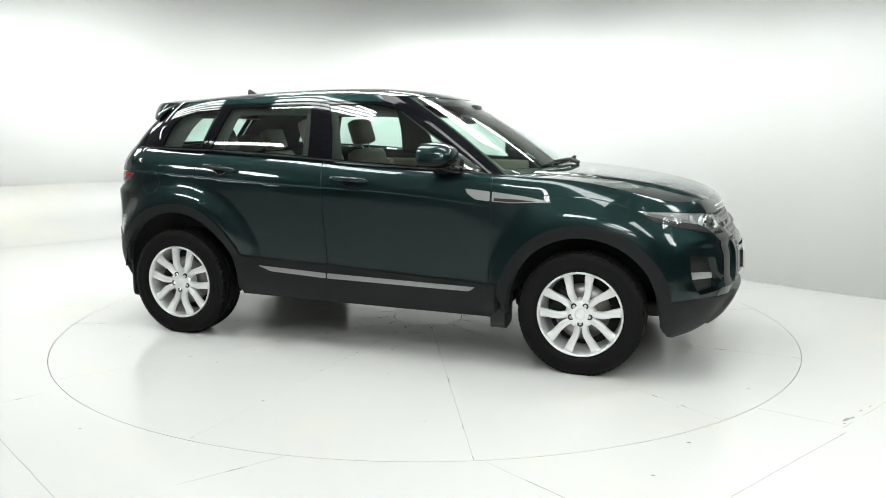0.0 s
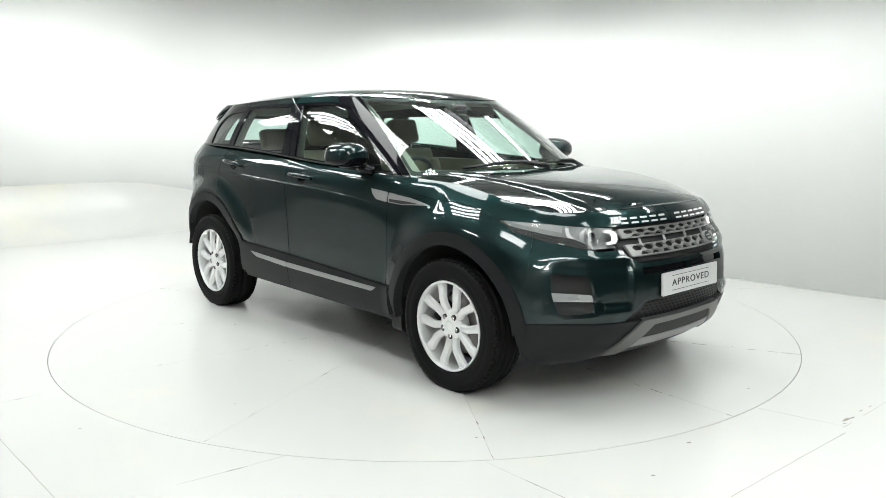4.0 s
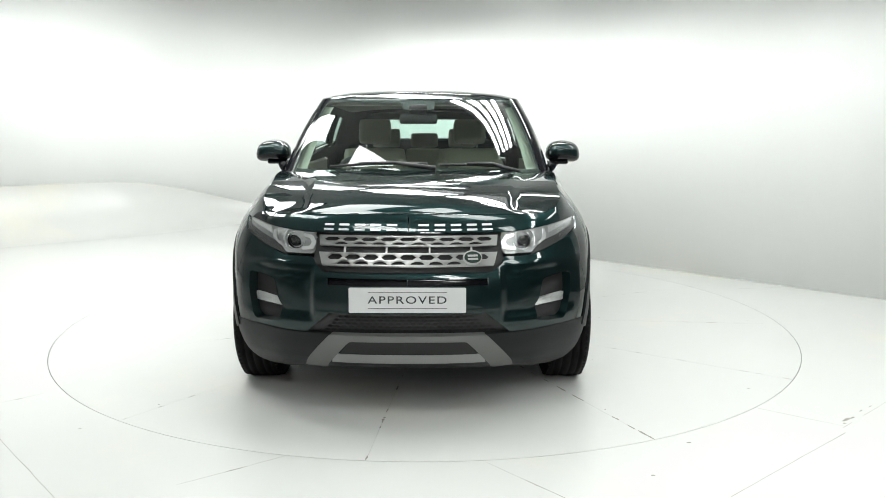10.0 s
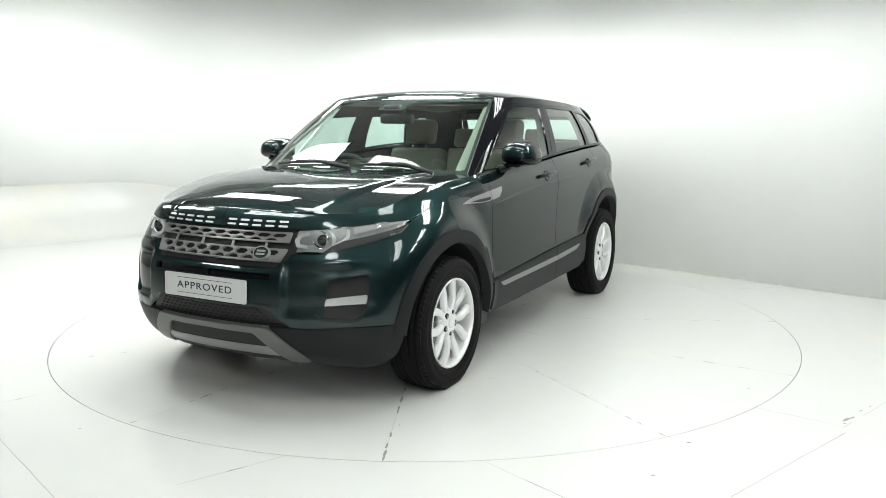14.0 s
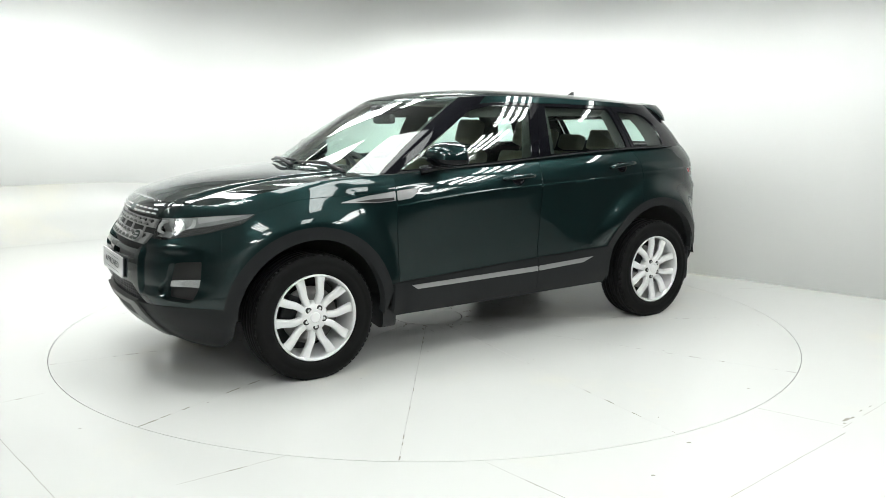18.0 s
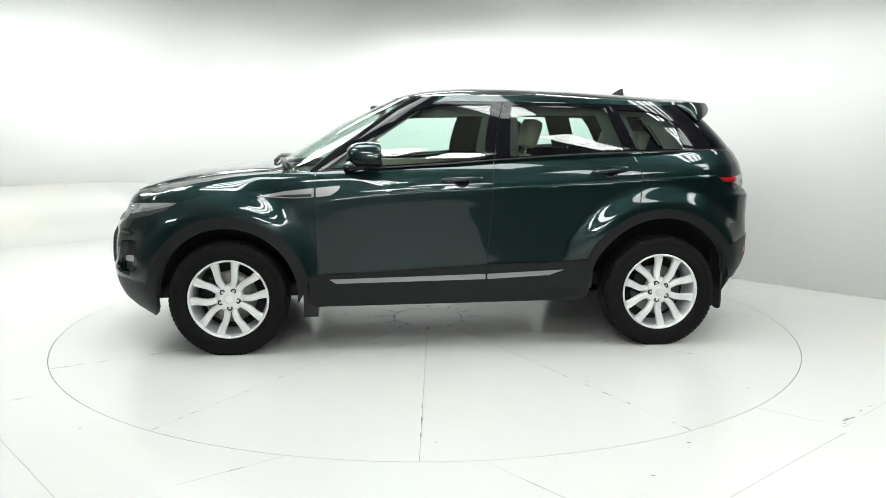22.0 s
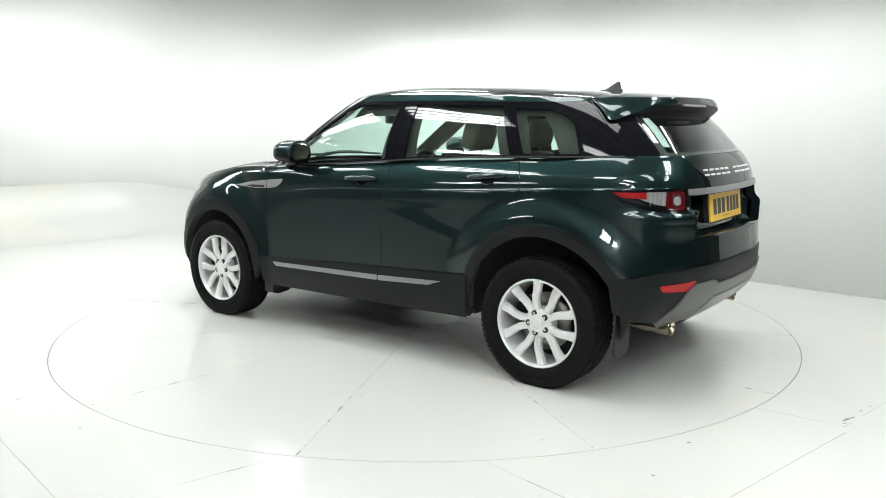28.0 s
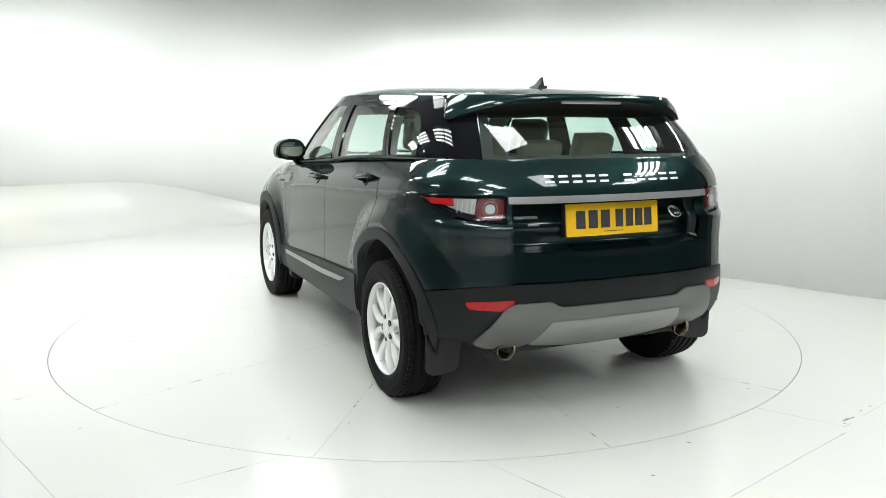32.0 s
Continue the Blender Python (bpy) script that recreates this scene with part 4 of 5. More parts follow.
lamp = skin("headlamp", LAMP_GREY, car, bowl, densify(LAMP, 0.02), 0.010, lip=0, gap=0.002)
skin("lens", LENS, lamp, hull, soft(LAMP, 0.012, 2), 0.02, off=-0.001, lip=0.02, gap=0.003)
skin("bezel", BLACK, lamp, hull, [(2.15, 0.780), (2.02, 0.800), (1.86, 0.826), (1.71, 0.865), (1.64, 0.900), (1.72, 0.880), (1.87, 0.854), (2.03, 0.834), (2.10, 0.808)],
     0.03, off=-0.006, lip=0.02)
skin("light_guide", LAMP_SILVER, lamp, hull, soft([(2.235, 0.800), (2.300, 0.806), (2.314, 0.836), (2.286, 0.866), (2.228, 0.872), (2.232, 0.858), (2.272, 0.853), (2.290, 0.836), (2.282, 0.818), (2.240, 0.813)], 0.006, 2), 0.02, off=-0.016, lip=0.01)
skin("light_guide", LAMP_SILVER, lamp, hull, soft([(2.065, 0.812), (2.020, 0.826), (1.990, 0.850), (1.985, 0.888), (2.003, 0.887), (2.010, 0.854), (2.036, 0.834), (2.075, 0.820)], 0.006, 2), 0.02, off=-0.016, lip=0.01)
skin("indicator", LAMP_SILVER, lamp, lambda q, o=0.0: bowl(q, o + 0.008), [(1.965, 0.860), (1.74, 0.893), (1.68, 0.906), (1.85, 0.900), (1.970, 0.892)], 0.012, lip=0.0)
for i in (0, 1):
    m = frame_at(hull, 2.145, 0.835, -0.062, bool(i))
    fwdm = Matrix.Translation(m.translation) @ Matrix(((0, 0, 1, 0), (1, 0, 0, 0), (0, 1, 0, 0), (0, 0, 0, 1)))
    bm = bmesh.new()
    lathe(bm, [(0.044, -0.02), (0.046, 0.024), (0.042, 0.030), (0.038, 0.024), (0.036, 0.0)], 32, "z", fwdm)
    ring = part("projector_ring", bm, CHROME, lamp[i])
    bm = bmesh.new()
    lathe(bm, [(0.0005, 0.026), (0.012, 0.025), (0.022, 0.020), (0.030, 0.011), (0.035, -0.002), (0.036, -0.012)], 32, "z", fwdm)
    part("projector_lens", bm, DARK_GLASS, lamp[i], "dark glass projector lens")
    bm = bmesh.new()
    lathe(bm, [(0.050, -0.018), (0.058, 0.010), (0.060, 0.012), (0.064, 0.006), (0.064, -0.015)], 32, "z", fwdm)
    part("projector_bezel", bm, LAMP_SILVER, lamp[i])

# ---- tail lamps
TAIL = [(-1.695, 1.052), (-2.152, 1.057), (-2.144, 0.944), (-1.950, 0.956), (-1.856, 0.974), (-1.752, 1.009)]
rlamp = skin("tail_lamp", GLOSS_BLACK, car, hull, TAIL, 0.03, off=-0.012, lip=0.02, gap=0.002)
skin("red_lens", RED, rlamp, hull, [(-1.712, 1.046), (-1.880, 1.048), (-1.885, 1.018), (-1.765, 1.019)], 0.02, off=-0.006, lip=0.006, label="red lamp section")
skin("reflector", TAIL_CLEAR, rlamp, hull, [(-1.884, 1.048), (-2.00, 1.049), (-1.990, 0.978), (-1.955, 0.984), (-1.915, 0.995), (-1.870, 1.006), (-1.850, 1.014), (-1.888, 1.014)], 0.02, off=-0.006, lip=0.006)
for k in range(4):
    a = -1.905 - 0.024 * k
    skin("lamp_rib", SATIN, rlamp, hull, [(a, 1.040), (a - 0.005, 1.040), (a - 0.001, 0.985), (a + 0.004, 0.985)], 0.02, off=-0.004, lip=0.004)
skin("red_ring", DARK_RED, rlamp, hull, soft([(-2.003, 1.049), (-2.135, 1.049), (-2.132, 0.955), (-1.992, 0.962)], 0.03, 4), 0.02, off=-0.006, lip=0.006, label="dark red lamp ring")
skin("reversing_lamp", TAIL_CLEAR, rlamp, hull, oval(-2.066, 1.003, 0.024, 0.0225, 24), 0.02, off=0.001, lip=0.006)
skin("rim", CHROME, rlamp, hull, oval(-2.066, 1.003, 0.036, 0.034, 28), 0.02, off=-0.003, lip=0.003, holes=(oval(-2.066, 1.003, 0.034, 0.032, 28),))
skin("lens", LENS, rlamp, hull, soft(TAIL, 0.012, 2), 0.02, off=0.004, lip=0.014, gap=0.002)

# ---- tailgate
gate_loop = tail([(0.747, 1.222), (0.700, 1.064), (0.588, 1.062), (0.588, 0.94), (0.575, 0.83), (0.568, 0.671), (0.0, 0.671), (0.0, 1.222)])
gate_hole = tail([(0.570, 1.024), (0.568, 0.800), (0.0, 0.796), (0.0, 1.024)])
tailgate = skin("tailgate", PAINT, car, hull, gate_loop, 0.018, gap=GAP, holes=(soft(gate_hole, 0.01, 2),), both=False)[0]
skin("recess_wall", PAINT, tailgate, hull, soft(gate_hole, 0.01, 2), 0.06, lip=0.05, both=False, holes=(shrink(soft(gate_hole, 0.01, 2), 0.004),))


def recess_floor(q, o=0.0):
    """The plate's recess: deep behind the plate, rising to the gate's skin at its two ends."""
    q = np.asarray(q, float).reshape(-1, 2)
    w = np.abs(q[:, 0] - S_TAIL)
    return hull(q, o - 0.012 - 0.106 * ramp(0.600, 0.55, w) * ramp(0.785, 0.83, q[:, 1]))


skin("plate_recess", PAINT, tailgate, recess_floor, tail([(0.575, 1.030), (0.572, 0.795), (0.0, 0.790), (0.0, 1.030)]), 0.02, lip=0, both=False)
skin("trim_bar", SATIN, tailgate, hull, soft(tail([(0.582, 1.058), (0.580, 1.026), (0.0, 1.026), (0.0, 1.058)]), 0.006, 2), 0.03, off=0.010, lip=0.02, both=False, label="brushed silver trim bar")
letter_bars(tailgate, hull, -2.325, -3.128, 1.115, 1.149, (5, 5), SILVER)
badge = skin("badge", SILVER, tailgate, recess_floor, oval(S_TAIL - 0.455, 0.945, 0.042, 0.028, 28), 0.03, off=0.008, lip=0.010, both=False, label="oval badge, dark green in a silver rim")[0]
skin("badge_face", BADGE_GREEN, badge, recess_floor, oval(S_TAIL - 0.455, 0.945, 0.037, 0.0235, 28), 0.03, off=0.010, lip=0.002, both=False)
for z in (0.953, 0.938):
    skin("badge_bar", SILVER, badge, recess_floor, [(S_TAIL - 0.475, z - 0.003), (S_TAIL - 0.435, z - 0.003), (S_TAIL - 0.435, z + 0.003), (S_TAIL - 0.475, z + 0.003)], 0.03, off=0.012, lip=0.002, both=False)
for z0, z1, a, b in ((0.947, 0.958, 0.53, 0.40), (0.915, 0.925, 0.46, 0.40)):
    skin("name_bar", SATIN, tailgate, recess_floor, [(S_TAIL + a, z0), (S_TAIL + b, z0), (S_TAIL + b, z1), (S_TAIL + a, z1)], 0.04, off=0.004, lip=0.005, both=False)
# rear bumper
rear_bumper = skin("rear_bumper", CLADDING, car, hull, tail([(1.02, 0.608), (0.94, 0.622), (0.75, 0.652), (0.575, 0.665), (0.0, 0.668), (0.0, 0.35), (0.45, 0.35), (0.78, 0.385), (0.94, 0.41), (1.0, 0.46)]),
                   0.03, off=0.004, lip=0.03, both=False, label="dark grey plastic bumper")[0]
skin("bumper_reflector", RED, rear_bumper, hull, soft([(-1.960, 0.585), (-2.182, 0.598), (-2.166, 0.545), (-1.975, 0.552)], 0.008, 2), 0.03, off=0.008, lip=0.01, label="red reflector")
rear_skid = skin("rear_skid_plate", GUNMETAL, rear_bumper, hull, soft(tail([(0.755, 0.372), (0.655, 0.47), (0.595, 0.556), (0.557, 0.577), (0.38, 0.583), (0.337, 0.552), (0.0, 0.554), (0.0, 0.40), (0.43, 0.36), (0.50, 0.33), (0.70, 0.335)]), 0.015, 2),
                 0.025, off=0.016, lip=0.03, both=False, label="satin grey rear skid plate")[0]
skin("skid_insert", SATIN, rear_skid, hull, soft(tail([(0.37, 0.482), (0.44, 0.345), (0.30, 0.325), (0.10, 0.300), (0.0, 0.298), (0.0, 0.482)]), 0.012, 2), 0.025, off=0.021, lip=0.02, both=False, label="silver skid insert")
for side in (1, -1):
    bm = bmesh.new()
    m = Matrix.Translation((-1.862, side * 0.525, 0.328)) @ Matrix.Diagonal((1.08, 1.08, 1.08, 1)) @ Matrix.Rotation(math.radians(-90), 4, "Y")
    lathe(bm, [(0.030, -0.15), (0.036, -0.02), (0.040, 0.0), (0.043, 0.045), (0.0445, 0.052), (0.040, 0.05), (0.037, 0.02), (0.034, -0.10)], 28, "z", m)
    part("exhaust_tip", bm, EXHAUST, car, "polished exhaust tip")
    bm = bmesh.new()
    lathe(bm, [(0.0005, -0.05), (0.036, -0.05)], 24, "z", m)
    part("exhaust_core", bm, BLACK, car)

# ---- cladding
for lo, hi in ((-0.872, -0.2275), (-0.2225, 0.845)):
    us = np.linspace(lo, hi, 10)
    skin("door_cladding", CLADDING, car, hull, [(u, float(sill_top(u))) for u in us] + [(u, 0.318 - 0.014 * u) for u in us[::-1]], 0.03, off=0.018, lip=0.025, label="dark grey plastic door cladding")
skin("sill", CLADDING, car, hull, [(-0.865, 0.326), (0.84, 0.303), (0.81, 0.272), (-0.85, 0.290)], 0.03, off=0.004, lip=0.05)
skin("trim_strip", SATIN, car, hull, soft([(0.727, 0.449), (0.690, 0.424), (-0.219, 0.439), (-0.219, 0.470)], 0.006, 2), 0.03, off=0.026, lip=0.012, label="brushed silver strip")
skin("trim_strip", SATIN, car, hull, soft([(-0.231, 0.470), (-0.231, 0.439), (-0.615, 0.458), (-0.706, 0.489)], 0.006, 2), 0.03, off=0.026, lip=0.012, label="brushed silver strip")
for s in (1, -1):
    skin("arch_trim", CLADDING, car, hull, arc(s * WHEEL_X, WHEEL_Z, ARCH_OUT if s > 0 else REAR_OUT, 5 if s > 0 else 12, 170, 40) + arc(s * WHEEL_X, WHEEL_Z, ARCH_IN if s > 0 else REAR_IN, 186, 2 if s > 0 else -6, 44), 0.02, off=0.009, lip=0.05, label="dark grey plastic arch trim")
# mud flaps
for x, z0, z1, deep in ((WHEEL_X - 0.525, 0.195, 0.47, 0.085), (-WHEEL_X - 0.425, 0.195, 0.60, 0.012)):
    for side in (1, -1):
        bm = bmesh.new()
        loop = soft([(0.0, z1), (0.0, z0 + 0.02), (0.04, z0), (0.17, z0 + 0.015), (0.20, z1)], 0.03, 3)
        prism(bm, loop, deep, Matrix(((0, 0, 1, x), (-side, 0, 0, side * (0.868 if x > 0 else 0.865)), (0, 1, 0, 0), (0, 0, 0, 1))))
        bmesh.ops.recalc_face_normals(bm, faces=bm.faces)
        part("mud_flap", bm, BLACK_PLASTIC, car, smooth=False)

# ---- side vents
vent = skin("side_vent", SATIN, car, hull, soft([(1.150, 0.950), (0.985, 0.980), (0.812, 0.999), (0.812, 0.945), (0.93, 0.938)], 0.006, 2), 0.03, off=0.006, lip=0.014, label="silver side vent")
# flat black patch on the vent, its colour stands for the slot's shade
skin("vent_slot", BLACK, vent, hull, [(1.06, 0.951), (0.96, 0.960), (0.825, 0.964), (0.825, 0.949), (0.93, 0.943)], 0.03, off=0.0085, lip=0.002)
skin("vent_blade", SATIN, front_door, hull, soft([(0.799, 1.000), (0.652, 1.013), (0.668, 0.985), (0.712, 0.955), (0.799, 0.945)], 0.008, 2), 0.03, off=0.008, lip=0.014, label="silver vent blade")


# ---- door handles
def handle(parents, u, z, du, dz):
    for i in (0, 1):
        m = frame_at(hull, u, z, 0.0, bool(i))
        k = -1 if i == 0 else 1
        holder = parents[i]
        bm = bmesh.new()
        lathe(bm, [(0.0005, 0.0015), (0.026, 0.0015), (0.034, 0.004), (0.037, 0.002), (0.037, -0.004)], 24, "z", m @ Matrix.Translation((0, -0.008, 0)) @ Matrix.Diagonal((1.25, 1, 1, 1)))
        part("handle_bowl", bm, GLOSS_BLACK, holder)
        bm = bmesh.new()
        n, rows = 14, []
        for j in range(n + 1):
            t = j / n * 2 - 1
            x, y = k * t * du, t * dz
            h = 0.042 - 0.016 * abs(t) ** 4
            hh = 0.0155 * (1 - abs(t) ** 6 * 0.55)
            ring = []
            for q in range(10):
                a = 2 * math.pi * q / 10
                ring.append(bm.verts.new(m @ Vector((x, y + hh * math.sin(a), h - 0.006 + 0.009 * math.cos(a)))))
            rows.append(ring)
        for r, s in zip(rows, rows[1:]):
            for q in range(10):
                bm.faces.new((r[q], r[(q + 1) % 10], s[(q + 1) % 10], s[q]))
        bm.faces.new(rows[0])
        bm.faces.new(rows[-1])
        for t in (-0.86, 0.86):
            p = m @ Vector((k * t * du, t * dz, 0))
            tube(bm, [p, m @ Vector((k * t * du, t * dz, 0.034))], 0.011, 8)
        bmesh.ops.recalc_face_normals(bm, faces=bm.faces)
        part("door_handle", bm, PAINT, holder)


handle(front_door, -0.075, 1.040, 0.125, -0.006)
handle(rear_door, -0.992, 1.090, 0.122, -0.012)
# fuel flap, on one flank alone
for loop, hole in ((oval(-1.537, 0.995, 0.078, 0.078, 32), oval(-1.537, 0.995, 0.075, 0.075, 32)),):
    skin("fuel_flap", BLACK, rear_wing[1], lambda q, o=0.0: hull(q, o) * [1, -1, 1], loop, 0.04, off=0.001, lip=0.0, holes=(hole,), both=False)

# ---- glasshouse
RT = 0.42


def line(a, b, v, n=10):
    return [(float(u), v) for u in np.linspace(a, b, n)]


FRONT_W = soft(line(0.694, 1.432, 0.03) + [(1.278, 0.850)] + line(1.20, 0.84, 0.857, 4) + [(0.756, 0.800), (0.724, 0.44)], 0.02, 3)
REAR_W = soft(line(1.598, 2.372, 0.03) + [(2.318, 0.825), (1.502, 0.843)], 0.02, 3)
QUART_W = soft(line(2.470, 2.880, 0.04, 5) + [(2.905, 0.50), (2.850, 0.68), (2.740, 0.77), (2.420, 0.795)], 0.03, 3)
skin("pillar", GLOSS_BLACK, car, cabin, [(0.638, -0.02), (0.660, 0.0), (0.682, 0.42), (0.712, 0.82), (0.79, 0.908), (0.79, 1.0), (0.70, 1.0), (0.638, 1.0)], 0.03, ratio=RT, label="gloss black windscreen pillar")
skin("window_frame", GLOSS_BLACK, front_door, cabin, line(0.662, 1.500, 0.0) + [(1.386, 0.895)] + line(1.30, 0.80, 0.900, 6) + [(0.715, 0.82), (0.680, 0.42)], 0.03, holes=(FRONT_W,), gap=0.002, ratio=RT, label="gloss black window frame")
skin("window", GLASS, front_door, cabin, FRONT_W, 0.05, off=-0.008, lip=0, ratio=RT, gap=-0.012, label="clear green-tinted side window")
skin("window_frame", GLOSS_BLACK, rear_door, cabin, line(1.504, 2.425, 0.0) + [(2.362, 0.893), (1.390, 0.895)], 0.03, holes=(REAR_W,), gap=0.002, ratio=RT, label="gloss black window frame")
skin("window", GLASS, rear_door, cabin, REAR_W, 0.05, off=-0.008, lip=0, ratio=RT, gap=-0.012, label="clear green-tinted side window")
skin("quarter_frame", GLOSS_BLACK, car, cabin, line(2.429, 3.165, 0.0) + [(3.135, 0.50), (3.11, 0.95), (3.0, 0.925), (2.70, 0.902), (2.366, 0.893)], 0.03, holes=(QUART_W,), gap=0.002, ratio=RT, label="gloss black rear pillar panel")
skin("quarter_window", GLASS, car, cabin, QUART_W, 0.05, off=-0.008, lip=0, ratio=RT, gap=-0.012)
skin("rail", PAINT, car, cabin, line(0.79, 2.60, 0.904, 20) + [(2.80, 0.910), (3.0, 0.930), (3.10, 0.955)] + line(3.08, 0.79, 1.0, 24), 0.03, ratio=RT)
skin("belt_seal", BLACK_PLASTIC, car, cabin, line(0.70, 3.15, -0.012, 24) + line(3.15, 0.70, 0.010, 24), 0.04, off=0.004, lip=0.006, ratio=RT)
# windscreen
skin("windscreen", GLASS, car, cabin, line(-0.636, 0.636, 0.0, 20) + line(0.636, -0.636, 0.985, 20), 0.05, lip=0, both=False, ratio=RT, label="raked clear windscreen")
skin("screen_edge", BLACK, car, cabin, line(-0.634, 0.634, 0.0, 20) + line(0.634, -0.634, 0.985, 20), 0.04, off=-0.005, lip=0, both=False, ratio=RT,
     holes=(soft(line(-0.622, 0.622, 0.040, 14) + line(0.620, 0.10, 0.945, 8) + [(0.09, 0.82), (-0.09, 0.82)] + line(-0.10, -0.620, 0.945, 8), 0.02, 3),))
# rear pillars and window
skin("rear_pillar", GLOSS_BLACK, car, cabin, [(3.168, 0.0), (3.40, 0.0), (3.40, 0.95), (3.113, 0.95), (3.138, 0.50)], 0.03, gap=0.002, ratio=RT, label="gloss black rear pillar")
skin("rear_screen", GLASS, tailgate, cabin, line(3.405, 4.595, 0.0, 16) + line(4.595, 3.405, 0.95, 16), 0.05, lip=0, both=False, ratio=RT, label="raked rear window")
skin("screen_edge", BLACK, tailgate, cabin, line(3.405, 4.595, 0.0, 16) + line(4.595, 3.405, 0.95, 16), 0.04, off=-0.005, lip=0, both=False, ratio=RT,
     holes=(soft(line(3.465, 4.535, 0.05, 12) + line(4.535, 3.465, 0.83, 12), 0.03, 3),))
# roof
head = [(float(_col[3](u)), float(_col[4](u))) for u in np.linspace(0, 3.1, 70)]
roof_loop = head + [(-1.46, 0.62), (-1.485, 0.30), (-1.49, 0.0), (-1.485, -0.30), (-1.46, -0.62)] + [(p[0], -p[1]) for p in head[:0:-1]]
skin("roof", PAINT, car, roof, roof_loop, 0.04, both=False)
skin("headlining", LINER, car, lambda q, o=0.0: roof(q, o - 0.05), [(p[0] * 0.97, p[1] * 0.97) for p in roof_loop], 0.08, lip=0, both=False, label="pale cream headlining")
skin("screen_trim", LINER, car, cabin, [(0.585, 0.06), (0.70, 0.02), (0.76, 0.80), (0.75, 0.93), (0.60, 0.93)], 0.05, off=-0.04, lip=0, ratio=RT, label="pale cream pillar trim")
skin("pillar_trim", TRIM_GREY, car, cabin, [(1.37, 0.0), (1.66, 0.0), (1.57, 0.85), (1.22, 0.85)], 0.05, off=-0.035, lip=0, ratio=RT)
skin("pillar_trim", TRIM_GREY, car, cabin, [(2.74, 0.0), (3.40, 0.0), (3.40, 0.9), (2.62, 0.85), (2.70, 0.5)], 0.05, off=-0.045, lip=0, ratio=RT)
skin("pillar_trim", TRIM_GREY, car, cabin, [(2.28, 0.0), (2.52, 0.0), (2.50, 0.85), (2.22, 0.85)], 0.05, off=-0.035, lip=0, ratio=RT)
skin("cant_rail_trim", TRIM_GREY, car, cabin, line(0.80, 3.35, 0.72, 20) + line(3.35, 0.74, 0.99, 20), 0.06, off=-0.05, lip=0, ratio=RT)

# spoiler: a slim wedge whose sides run down the rear pillars
SP = [(-1.465, 0.618), (-1.51, 0.624), (-1.56, 0.618), (-1.63, 0.595), (-1.70, 0.545), (-1.75, 0.475), (-1.80, 0.28), (-1.82, 0.0)]
SP_LOW = [(-1.468, 0.636, 1.508), (-1.545, 0.674, 1.458), (-1.61, 0.700, 1.400), (-1.68, 0.636, 1.425), (-1.735, 0.552, 1.450), (-1.775, 0.465, 1.468), (-1.808, 0.28, 1.482), (-1.823, 0.0, 1.489)]


def raised(q, o=0.0):
    r = roof(q, o)
    r[:, 2] += 0.012 * ramp(-1.46, -1.60, r[:, 0])
    return r


sp_loop = SP + [(x, -y) for x, y in SP[-2::-1]] + [(-1.49, -0.30), (-1.495, 0.0), (-1.49, 0.30)]
me, N = mesh_of("spoiler", [skin_data(raised, sp_loop, 0.03)], 0.02)
me.normals_split_custom_set_from_vertices([tuple(n) for n in N])
spoiler = link("spoiler", me, PAINT, tailgate)
bm = bmesh.new()
ks = np.linspace(0, 7, 50)
hi_xy = np.c_[[spline(list(zip(range(8), [p[i] for p in SP])))(ks) for i in (0, 1)]].T
lo_xyz = np.c_[[spline(list(zip(range(8), [p[i] for p in SP_LOW])))(ks) for i in (0, 1, 2)]].T
hi_xyz = raised(hi_xy, -0.001)
for sgn in (1, -1):
    rows = []
    for t in np.linspace(0, 1, 7):
        p = hi_xyz * (1 - t) + lo_xyz * t
        out = np.c_[hi_xy[:, 0] + 1.35, hi_xy[:, 1], 0 * ks]
        out = out / np.linalg.norm(out, axis=1)[:, None]
        p = p + out * (0.05 * t * (1 - t) * np.linalg.norm(hi_xyz - lo_xyz, axis=1) / 0.1)[:, None]
        rows.append([bm.verts.new((x, sgn * y, z)) for x, y, z in p])
    for r0, r1 in zip(rows, rows[1:]):
        for i in range(len(ks) - 1):
            bm.faces.new((r0[i], r0[i + 1], r1[i + 1], r1[i]))
bmesh.ops.remove_doubles(bm, verts=bm.verts, dist=1e-5)
bmesh.ops.recalc_face_normals(bm, faces=bm.faces)
part("spoiler_edge", bm, PAINT, spoiler)
bm = bmesh.new()
rows = []
for x, y, z in lo_xyz[13::2]:
    rows.append([bm.verts.new((x, y * t, z + 0.012 * (1 - t * t) * min(1, abs(y) * 3))) for t in np.linspace(-0.995, 0.995, 15)])
for r0, r1 in zip(rows, rows[1:]):
    for i in range(14):
        bm.faces.new((r0[i], r0[i + 1], r1[i + 1], r1[i]))
part("spoiler_underside", bm, BLACK_PLASTIC, spoiler)
bm = bmesh.new()
box(bm, -1.802, -1.780, -0.17, 0.17, 1.473, 1.494, bevel=0.004)
part("brake_light", bm, LAMP_SILVER, spoiler, "clear high-level brake light strip")
